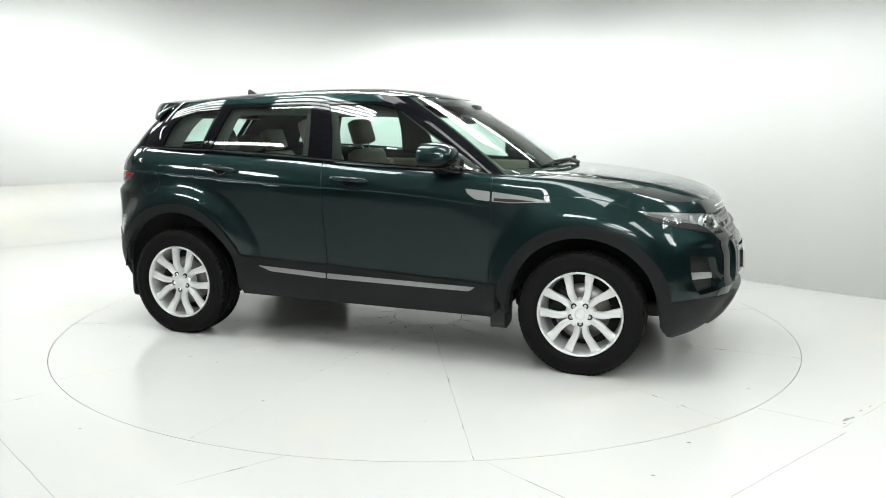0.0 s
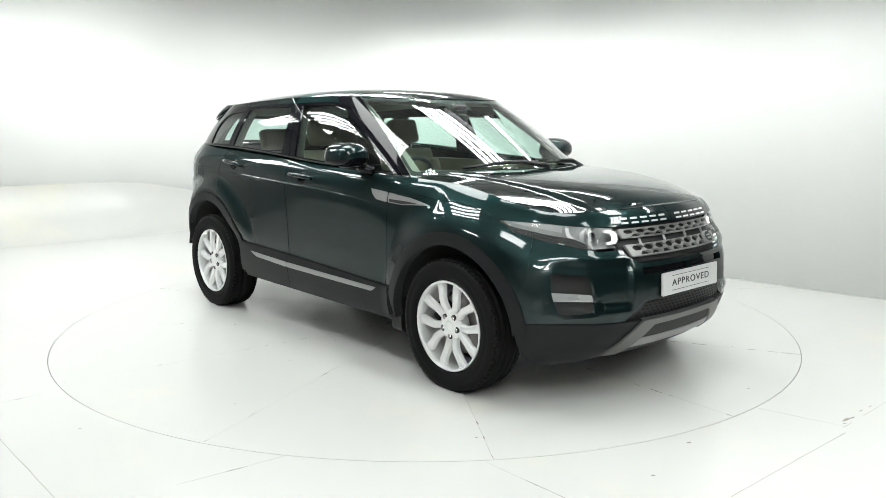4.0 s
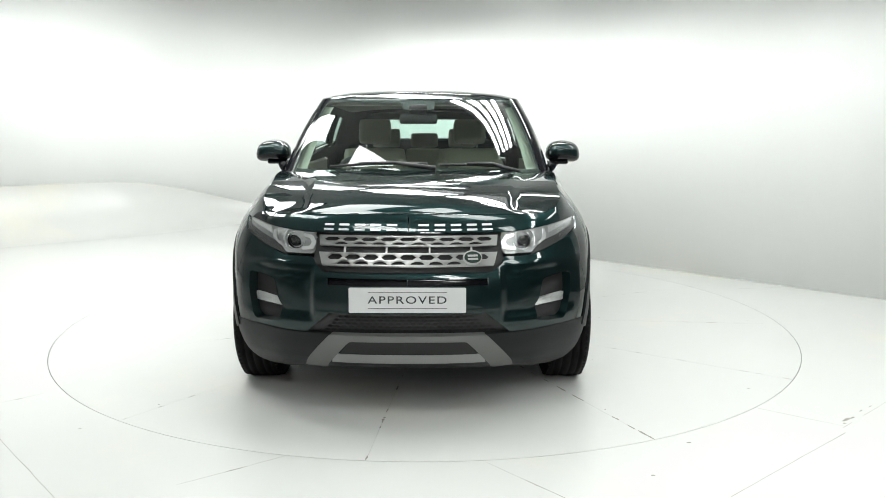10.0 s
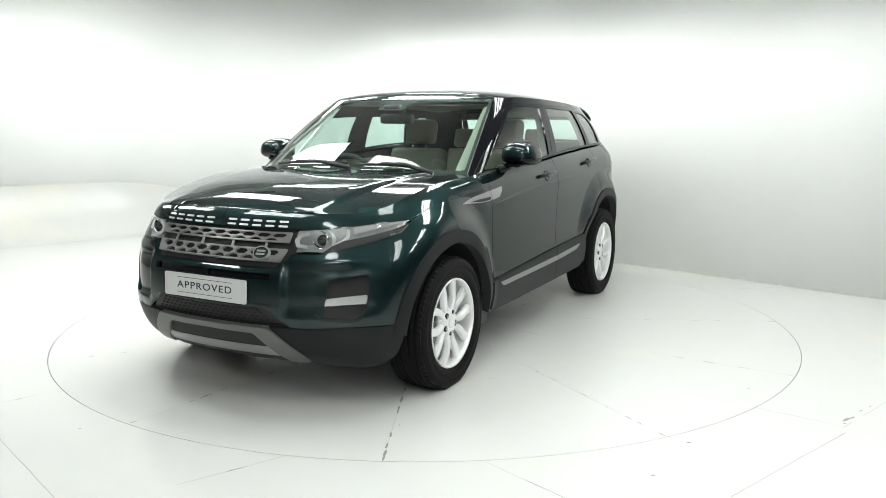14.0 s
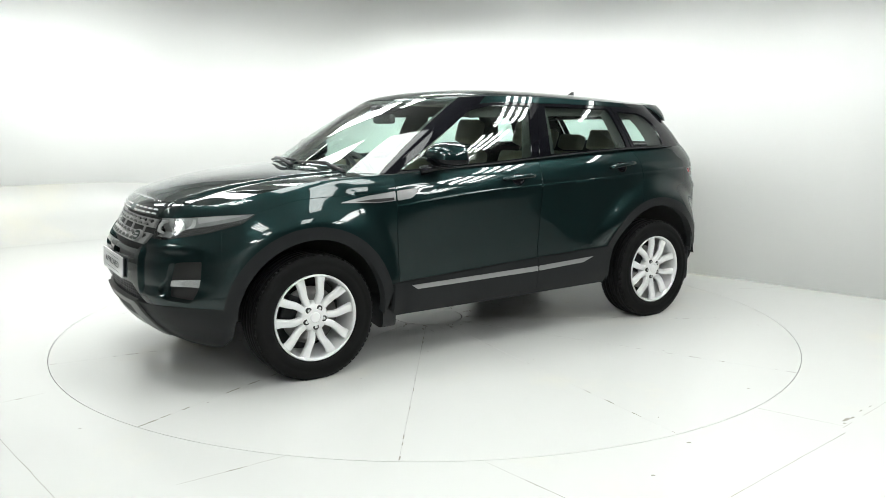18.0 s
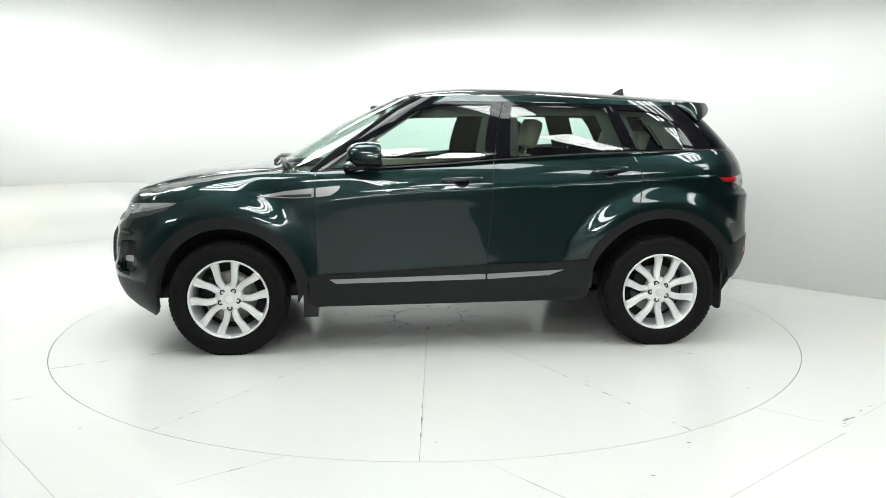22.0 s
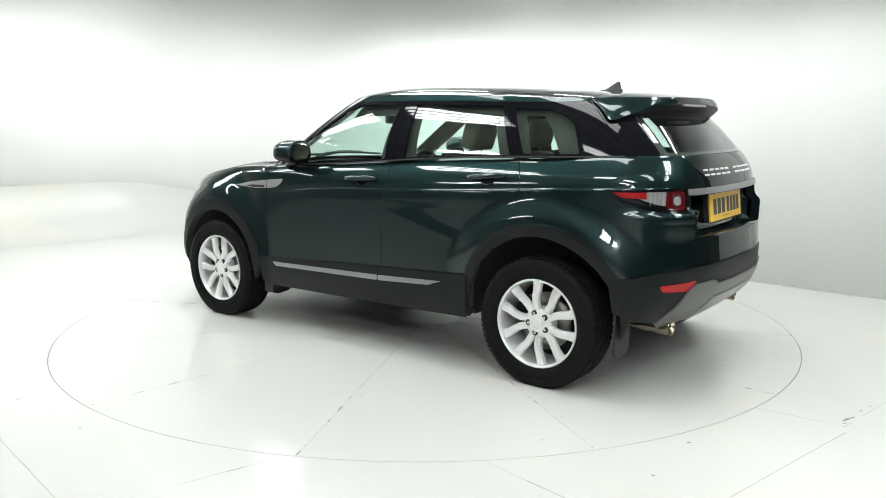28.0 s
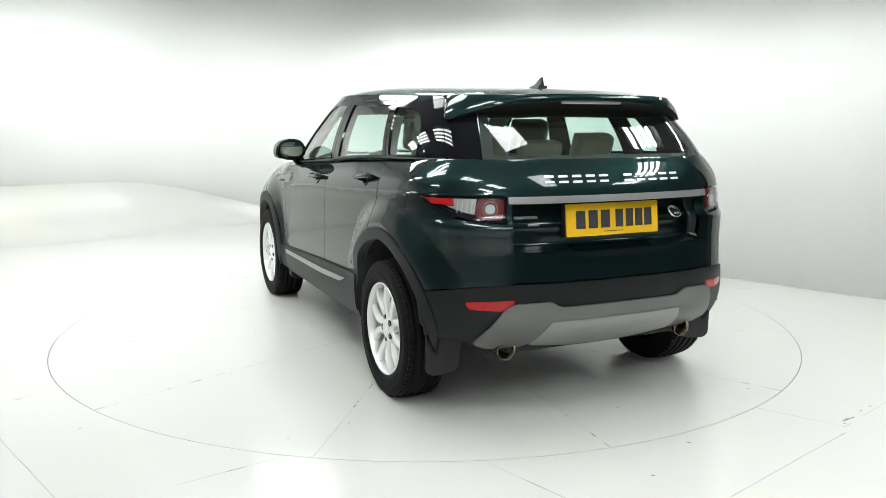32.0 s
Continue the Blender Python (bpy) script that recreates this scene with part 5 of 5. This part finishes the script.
# roof fin
bm = bmesh.new()
for x0, x1, z0, z1, w0, w1 in ((-1.19, -1.345, 0.0, 0.014, 0.036, 0.030), (-1.245, -1.342, 0.014, 0.028, 0.014, 0.010), (-1.270, -1.340, 0.028, 0.044, 0.010, 0.007), (-1.296, -1.338, 0.044, 0.058, 0.007, 0.004)):
    b = float(z_roof_mid(-1.27)) - 0.004
    lo = [bm.verts.new((x, y, b + z0)) for x, y in ((x0, -w0 * 0.3), (x0, w0 * 0.3), ((x0 + x1) / 2, w0), (x1, w0 * 0.8), (x1, -w0 * 0.8), ((x0 + x1) / 2, -w0))]
    x0b = x0 - (0.04 if z0 == 0 else 0.028)
    hi = [bm.verts.new((x, y, b + z1)) for x, y in ((x0b, -w1 * 0.3), (x0b, w1 * 0.3), ((x0b + x1) / 2, w1), (x1, w1 * 0.8), (x1, -w1 * 0.8), ((x0b + x1) / 2, -w1))]
    bm.faces.new(hi)
    for i in range(6):
        bm.faces.new((lo[i], lo[(i + 1) % 6], hi[(i + 1) % 6], hi[i]))
bmesh.ops.recalc_face_normals(bm, faces=bm.faces)
part("roof_aerial", bm, BLACK_PLASTIC, car, "small black fin aerial", smooth=False)

# cowl and wipers
cw = [(0.86, 0.77), (0.90, 0.72), (0.99, 0.61), (1.06, 0.44), (1.105, 0.20), (1.12, 0.0)]
cw2 = [(0.80, 0.78), (0.90, 0.66), (1.00, 0.42), (1.05, 0.20), (1.06, 0.0)]
cl = [(x + 0.03, y) for x, y in cw] + [(x + 0.03, -y) for x, y in cw[-2::-1]]
skin("cowl", BLACK_PLASTIC, car, lambda q, o=0.0: np.c_[np.atleast_2d(q), 1.098 - 0.03 * (np.atleast_2d(q)[:, 1] / 0.7) ** 2 + o], cl + [(x - 0.05, -y) for x, y in cw2] + [(x - 0.05, y) for x, y in cw2[-2::-1]], 0.05, lip=0.0, both=False)
for pts, arm in (([(-0.44, 0.035), (-0.28, 0.055), (-0.10, 0.065), (0.06, 0.060)], (0.10, 0.00)), ([(0.12, 0.045), (0.26, 0.055), (0.40, 0.045), (0.48, 0.025)], (0.52, -0.03))):
    wiper = new("wiper")
    wiper.parent = car
    bm = bmesh.new()
    tube(bm, [tuple(p) for p in cabin(np.array([(u, v) for u, v in pts]), 0.014)], 0.008, 8)
    part("blade", bm, BLACK_PLASTIC, wiper)
    bm = bmesh.new()
    tube(bm, [tuple(cabin([(arm[0], arm[1])], 0.02)[0]), tuple(cabin([((arm[0] + pts[1][0]) / 2, 0.035)], 0.034)[0]), tuple(cabin([pts[1]], 0.022)[0])], [0.016, 0.011, 0.008], 8)
    part("wiper_arm", bm, BLACK_PLASTIC, wiper)

# ---- door mirrors
for side in (1, -1):
    mirror = new("door_mirror")
    mirror.parent = front_door[0] if side > 0 else front_door[1]
    c = Vector((0.475, side * 0.940, 1.197))
    shell, low_, glass = bmesh.new(), bmesh.new(), bmesh.new()

    def surf(a, b):
        ca, sa, cb, sb = math.cos(a), math.sin(a), math.cos(b), math.sin(b)
        p = lambda w, e: math.copysign(abs(w) ** e, w)
        x, y, z = 0.138 * p(ca, 0.75) * p(cb, 0.78), 0.106 * p(sa, 0.62) * p(cb, 0.62), 0.068 * p(sb, 0.78)
        y *= 1 - 0.10 * z / 0.064
        z += 0.008 * (1 - abs(y) / 0.095) - 0.06 * (side * y) * 0.6
        x = max(x, -0.058) - 0.10 * (side * y) * 0.7
        return c + Vector((x, y, z))
    na, nb = 40, 20
    for bmx, lo, hi in ((shell, -0.20, 1.57), (low_, -1.57, -0.22)):
        rows = [[bmx.verts.new(surf(2 * math.pi * i / na, lo + (hi - lo) * j / nb)) for i in range(na)] for j in range(nb + 1)]
        for r, q in zip(rows, rows[1:]):
            for i in range(na):
                bmx.faces.new((r[i], r[(i + 1) % na], q[(i + 1) % na], q[i]))
    bmesh.ops.recalc_face_normals(shell, faces=shell.faces)
    for a, b, w in ((Vector((0.50, side * 0.90, 1.135)), Vector((0.62, side * 0.845, 1.105)), 0.02),):
        tube(low_, [tuple(a), tuple((a + b) / 2), tuple(b)], [0.022, 0.024, 0.03], 10)
    box(low_, 0.44, 0.57, side * 0.905 - 0.060, side * 0.905 + 0.060, 1.122, 1.142, bevel=0.008)
    bmesh.ops.recalc_face_normals(low_, faces=low_.faces)
    part("cap", shell, PAINT, mirror, "dark green mirror cap")
    part("base", low_, GLOSS_BLACK, mirror)
    ring = []
    for i in range(28):
        a = 2 * math.pi * i / 28
        y = 0.080 * math.copysign(abs(math.cos(a)) ** 0.6, math.cos(a))
        z = 0.050 * math.copysign(abs(math.sin(a)) ** 0.6, math.sin(a)) + 0.002
        ring.append(glass.verts.new(c + Vector((-0.0605 - 0.07 * side * y, y, z - 0.03 * side * y))))
    glass.faces.new(ring)
    part("glass", glass, MIRROR, mirror, smooth=False)

# ---- number plates
def text_mesh(body, size, parent, m, mat, name="lettering", spacing=1.0, bold=0.0):
    cu = bpy.data.curves.new(name, "FONT")
    cu.body, cu.size, cu.align_x, cu.align_y, cu.extrude, cu.space_character = body, size, "CENTER", "CENTER", 0.0006, spacing
    cu.offset = bold
    ob = bpy.data.objects.new(name, cu)
    scene.collection.objects.link(ob)
    me = bpy.data.meshes.new_from_object(ob.evaluated_get(bpy.context.evaluated_depsgraph_get()))
    bpy.data.objects.remove(ob)
    me.transform(m)
    me.materials.clear()
    return link(name, me, mat, parent)


FRONT_PLATE = Matrix(((0, 0, 1, 2.1745), (1, 0, 0, 0.0), (0, 1, 0, 0.594), (0, 0, 0, 1))) @ Matrix.Rotation(math.radians(-3), 4, "X")
bm = bmesh.new()
prism(bm, soft([(-0.264, -0.057), (0.264, -0.057), (0.264, 0.057), (-0.264, 0.057)], 0.006, 2), 0.008, FRONT_PLATE)
plate = part("number_plate", bm, PLATE_WHITE, car, "white dealer plate with dark lettering", smooth=False)
text_mesh("APPROVED", 0.058, plate, FRONT_PLATE @ Matrix.Translation((0, 0, 0.0086)) @ Matrix.Diagonal((1.10, 0.82, 1, 1)), INK, spacing=1.18, bold=0.0005)
for y in (-0.037, 0.037):
    bm = bmesh.new()
    box(bm, -0.178, 0.178, y - 0.0012, y + 0.0012, 0.008, 0.0086, FRONT_PLATE)
    part("line", bm, INK, plate, smooth=False)
bm = bmesh.new()
box(bm, -0.25, 0.25, -0.05, 0.05, -0.03, 0.0, FRONT_PLATE)
part("plate_holder", bm, BLACK_PLASTIC, plate, smooth=False)
REAR_PLATE = Matrix(((0, 0, -1, -1.990), (-1, 0, 0, 0.0), (0, 1, 0, 0.936), (0, 0, 0, 1))) @ Matrix.Rotation(math.radians(-6), 4, "X")
bm = bmesh.new()
prism(bm, soft([(-0.264, -0.076), (0.264, -0.076), (0.264, 0.076), (-0.264, 0.076)], 0.006, 2), 0.008, REAR_PLATE)
holder = bmesh.new()
box(holder, -0.268, 0.268, -0.080, 0.078, -0.03, 0.0, REAR_PLATE, 0.004)
plate = part("number_plate", bm, PLATE_YELLOW, car, "yellow rear plate with dark bars", smooth=False)
part("plate_holder", holder, BLACK_PLASTIC, plate, smooth=False)
for k, x in enumerate((-0.185, -0.115, -0.045, 0.035, 0.095, 0.150, 0.205)):
    bm = bmesh.new()
    w = 0.026 if k < 3 else 0.022
    box(bm, x - w, x + w, -0.041, 0.043, 0.008, 0.0088, REAR_PLATE)
    part("character_bar", bm, INK, plate, smooth=False)
bm = bmesh.new()
box(bm, -0.055, 0.055, -0.0595, -0.0565, 0.008, 0.0088, REAR_PLATE)
part("character_bar", bm, INK, plate, smooth=False)

# ---- inside
def cushion(bm, x0, x1, y0, y1, z0, z1, m=None, bevel=0.05):
    box(bm, x0, x1, y0, y1, z0, z1, m, bevel)


def seat(x, y):
    s = new("seat")
    s.parent = car
    s["label"] = "cream leather car seat"
    m = Matrix.Translation((x, y, 0))
    bm = bmesh.new()
    cushion(bm, -0.28, 0.27, -0.25, 0.25, 0.50, 0.66, m)
    part("cushion", bm, CREAM, s)
    tilt = m @ Matrix.Translation((-0.22, 0, 0.62)) @ Matrix.Rotation(math.radians(-17), 4, "Y")
    bm = bmesh.new()
    cushion(bm, -0.11, 0.02, -0.24, 0.24, 0.0, 0.60, tilt, 0.05)
    cushion(bm, -0.07, 0.055, -0.26, -0.17, 0.03, 0.50, tilt, 0.035)
    cushion(bm, -0.07, 0.055, 0.17, 0.26, 0.03, 0.50, tilt, 0.035)
    part("backrest", bm, CREAM, s)
    bm = bmesh.new()
    cushion(bm, -0.09, 0.02, -0.125, 0.125, 0.64, 0.83, tilt, 0.04)
    part("headrest", bm, CREAM, s)
    for dy in (-0.06, 0.06):
        bm = bmesh.new()
        tube(bm, [tilt @ Vector((-0.035, dy, 0.55)), tilt @ Vector((-0.035, dy, 0.68))], 0.007, 8)
        part("headrest_post", bm, CHROME, s)


seat(-0.12, 0.37)
seat(-0.12, -0.37)
bench = new("rear_bench")
bench.parent = car
bm = bmesh.new()
cushion(bm, -1.10, -0.62, -0.49, 0.49, 0.50, 0.68)
part("cushion", bm, CREAM, bench)
tl = Matrix.Translation((-1.08, 0, 0.64)) @ Matrix.Rotation(math.radians(-20), 4, "Y")
for y0, y1 in ((-0.495, -0.17), (-0.16, 0.16), (0.17, 0.495)):
    bm = bmesh.new()
    cushion(bm, -0.10, 0.02, y0, y1, 0.0, 0.56, tl, 0.04)
    part("backrest", bm, CREAM, bench)
    bm = bmesh.new()
    c = (y0 + y1) / 2
    cushion(bm, -0.08, 0.01, c - 0.12, c + 0.12, 0.58, 0.70 if abs(c) < 0.1 else 0.74, tl, 0.03)
    part("headrest", bm, CREAM, bench)
bm = bmesh.new()
cushion(bm, -1.80, -1.20, -0.66, 0.66, 0.98, 1.02, None, 0.01)
part("parcel_shelf", bm, DASH, car)
bm = bmesh.new()
box(bm, 0.42, 1.05, -0.74, 0.74, 0.80, 1.045, None, 0.06)
dash = part("dashboard", bm, DASH, car, "dark dashboard")
bm = bmesh.new()
box(bm, 0.36, 0.55, -0.72, 0.72, 0.72, 0.90, None, 0.04)
part("dashboard_lower", bm, CREAM, dash)
bm = bmesh.new()
box(bm, 0.52, 0.76, -0.55, -0.21, 1.0, 1.09, None, 0.035)
part("instrument_hood", bm, DASH, dash)
sw = new("steering_wheel")
sw.parent = car
M = Matrix.Translation((0.36, -0.37, 1.0)) @ Matrix.Rotation(math.radians(-62), 4, "Y")
bm = bmesh.new()
pts = [M @ Vector((0.185 * math.cos(a), 0.185 * math.sin(a), 0)) for a in np.linspace(0, 2 * math.pi, 41)]
tube(bm, pts, 0.016, 8, False)
part("rim", bm, DASH, sw)
bm = bmesh.new()
lathe(bm, [(0.0005, 0.03), (0.05, 0.025), (0.07, 0.0), (0.05, -0.05)], 20, "z", M)
for a in (90, 210, 330):
    tube(bm, [M @ Vector((0.05 * math.cos(math.radians(a)), 0.05 * math.sin(math.radians(a)), 0)), M @ Vector((0.18 * math.cos(math.radians(a)), 0.18 * math.sin(math.radians(a)), 0))], 0.018, 8)
part("hub", bm, DASH, sw)
for side in (1, -1):
    bm = bmesh.new()
    box(bm, -0.80, 0.62, side * 0.80 - 0.02, side * 0.80 + 0.02, 0.45, 1.10, None, 0.01)
    part("door_card", bm, CREAM, front_door[0] if side > 0 else front_door[1])
rv = new("rear_view_mirror")
rv.parent = car
bm = bmesh.new()
box(bm, 0.37, 0.41, -0.125, 0.125, 1.375, 1.440, None, 0.018)
part("housing", bm, BLACK_PLASTIC, rv)
bm = bmesh.new()
box(bm, 0.366, 0.369, -0.112, 0.112, 1.383, 1.432)
part("glass", bm, MIRROR, rv, smooth=False)
bm = bmesh.new()
box(bm, 0.36, 0.47, -0.06, 0.06, 1.44, 1.50, None, 0.02)
part("sensor_housing", bm, BLACK_PLASTIC, rv)

# ---- wheels

def wheel(x, side, turn):
    w = new("wheel")
    w.parent = car
    w["label"] = "silver ten-spoke alloy wheel with a black tyre"
    w.matrix_basis = pose(x, side * TRACK, HUB_Z, 0, 0, 0 if side > 0 else 180)
    R = WHEEL_R
    spin = Matrix.Rotation(math.radians(turn), 4, "Y")
    bm = bmesh.new()
    prof = [(0.236, 0.085), (0.243, 0.100), (0.252, 0.108), (0.268, 0.1135), (0.285, 0.1155), (0.288, 0.1145), (0.305, 0.1145), (0.308, 0.1155), (0.325, 0.111), (0.338, 0.103), (R - 0.009, 0.095), (R - 0.003, 0.083)]
    for g in (0.060, 0.022, -0.022, -0.060):
        prof += [(R, g + 0.007), (R - 0.008, g + 0.004), (R - 0.008, g - 0.004), (R, g - 0.007)]
    prof += [(R - 0.003, -0.083), (R - 0.012, -0.098), (0.31, -0.112), (0.236, -0.095)]
    lathe(bm, prof, 72)
    # tread blocks on the shoulder
    for k in range(72):
        a = 2 * math.pi * k / 72
        for s in (1, -1):
            box(bm, -0.0115, 0.0115, s * 0.088 - 0.010, s * 0.088 + 0.010, R - 0.012, R - 0.0045, Matrix.Rotation(-a, 4, "Y"))
    # flat where it carries the car
    for v in bm.verts:
        v.co.z = max(v.co.z, -HUB_Z - STANCE + 0.0006)
    bmesh.ops.recalc_face_normals(bm, faces=bm.faces)
    tyre = part("tyre", bm, RUBBER, w)
    bm = bmesh.new()
    lathe(bm, [(0.237, 0.083), (0.241, 0.098), (0.239, 0.104), (0.233, 0.105), (0.228, 0.099), (0.225, 0.080), (0.220, 0.040), (0.212, 0.0), (0.214, -0.09)], 72)
    # spokes in five pairs
    for k in range(5):
        for s in (-1, 1):
            c = 90 + 72 * k
            rows = []
            for j in range(13):
                t = j / 12
                r = 0.050 + (0.231 - 0.050) * t
                a = math.radians(c + s * (16.0 + 6.4 * math.exp(-((t - 0.33) / 0.30) ** 2)))
                hw = 0.0150 + 0.0062 * t + 0.0050 * t ** 8
                h = 0.072 + 0.010 * math.sin(math.pi * min(t * 1.1, 1)) + 0.012 * t
                d = 0.030 - 0.006 * t
                ax, nx = Vector((math.cos(a), 0, math.sin(a))), Vector((-math.sin(a), 0, math.cos(a)))
                sect = [(-hw * 1.15, h - d), (-hw * 1.06, h - 0.005), (-hw * 0.84, h), (hw * 0.84, h), (hw * 1.06, h - 0.005), (hw * 1.15, h - d)]
                rows.append([bm.verts.new(spin @ (ax * r + nx * q + Vector((0, y, 0)))) for q, y in sect])
            for a_, b_ in zip(rows, rows[1:]):
                for i in range(5):
                    bm.faces.new((a_[i], a_[i + 1], b_[i + 1], b_[i]))
    lathe(bm, [(0.030, 0.086), (0.034, 0.087), (0.062, 0.082), (0.078, 0.074), (0.085, 0.060), (0.086, 0.02)], 40)
    bmesh.ops.recalc_face_normals(bm, faces=bm.faces)
    rim_ = part("rim", bm, SILVER, w, "silver ten-spoke alloy rim")
    bm = bmesh.new()
    lathe(bm, [(0.0005, 0.090), (0.022, 0.0895), (0.029, 0.087), (0.031, 0.082)], 28)
    bmesh.ops.recalc_face_normals(bm, faces=bm.faces)
    part("hub_cap", bm, SILVER, rim_)
    # flat discs, coloured dark for the shade in the nut holes
    for k in range(5):
        a = math.radians(126 + 72 * k)
        m = spin @ Matrix.Translation((0.054 * math.cos(a), 0, 0.054 * math.sin(a)))
        bm = bmesh.new()
        lathe(bm, [(0.0005, 0.0845), (0.0165, 0.0845), (0.0175, 0.082), (0.0175, 0.072)], 20, "y", m)
        bmesh.ops.recalc_face_normals(bm, faces=bm.faces)
        part("nut_socket", bm, SOCKET, rim_)
        bm = bmesh.new()
        lathe(bm, [(0.0005, 0.089), (0.008, 0.089), (0.0095, 0.087), (0.0095, 0.080)], 6, "y", m)
        bmesh.ops.recalc_face_normals(bm, faces=bm.faces)
        part("wheel_nut", bm, CHROME, rim_, smooth=False)
    bm = bmesh.new()
    lathe(bm, [(0.08, 0.012), (0.158, 0.012), (0.158, -0.012), (0.08, -0.012)], 48)
    lathe(bm, [(0.0005, 0.035), (0.075, 0.035), (0.08, 0.012)], 32)
    bmesh.ops.recalc_face_normals(bm, faces=bm.faces)
    part("brake_disc", bm, STEEL, w)
    bm = bmesh.new()
    box(bm, 0.085, 0.17, -0.02, 0.04, -0.07, 0.07, Matrix.Rotation(math.radians(-25), 4, "Y"), 0.015)
    part("brake_caliper", bm, CLADDING, w)
    bm = bmesh.new()
    lathe(bm, [(0.213, -0.085), (0.10, -0.09), (0.0005, -0.09)], 40)
    part("brake_backing", bm, BLACK, w)
    return w


for x, side, turn in ((WHEEL_X, 1, 5), (-WHEEL_X, 1, -14), (WHEEL_X, -1, 4), (-WHEEL_X, -1, -6)):
    wheel(x, side, turn)

# ---------- what moves: the turntable carries the car round ----------
TURN = [(0, -0.1), (3, 0.0), (6, 0.25), (9, 0.12), (12, -0.05), (14, -0.1), (17, -0.3), (19, -0.22), (22, -0.05), (25, 0.05), (28, 0.08), (32, 0.08)]
PIVOT = (0.0706, 0.0548)


def motions():
    rest = spline(TURN)
    rows, disc_rows = [], []
    for i in range(0, 33):
        a = -20.493 - 7.0601 * i + float(rest(i))
        disc_rows.append((i, pose(0, 0, 0, 0, 0, a)))
        rows.append((i, pose(0, 0, 0, 0, 0, a) @ Matrix.Translation((-PIVOT[0], -PIVOT[1], STANCE))))
    walk(turntable, disc_rows)
    walk(car, rows)


motions()
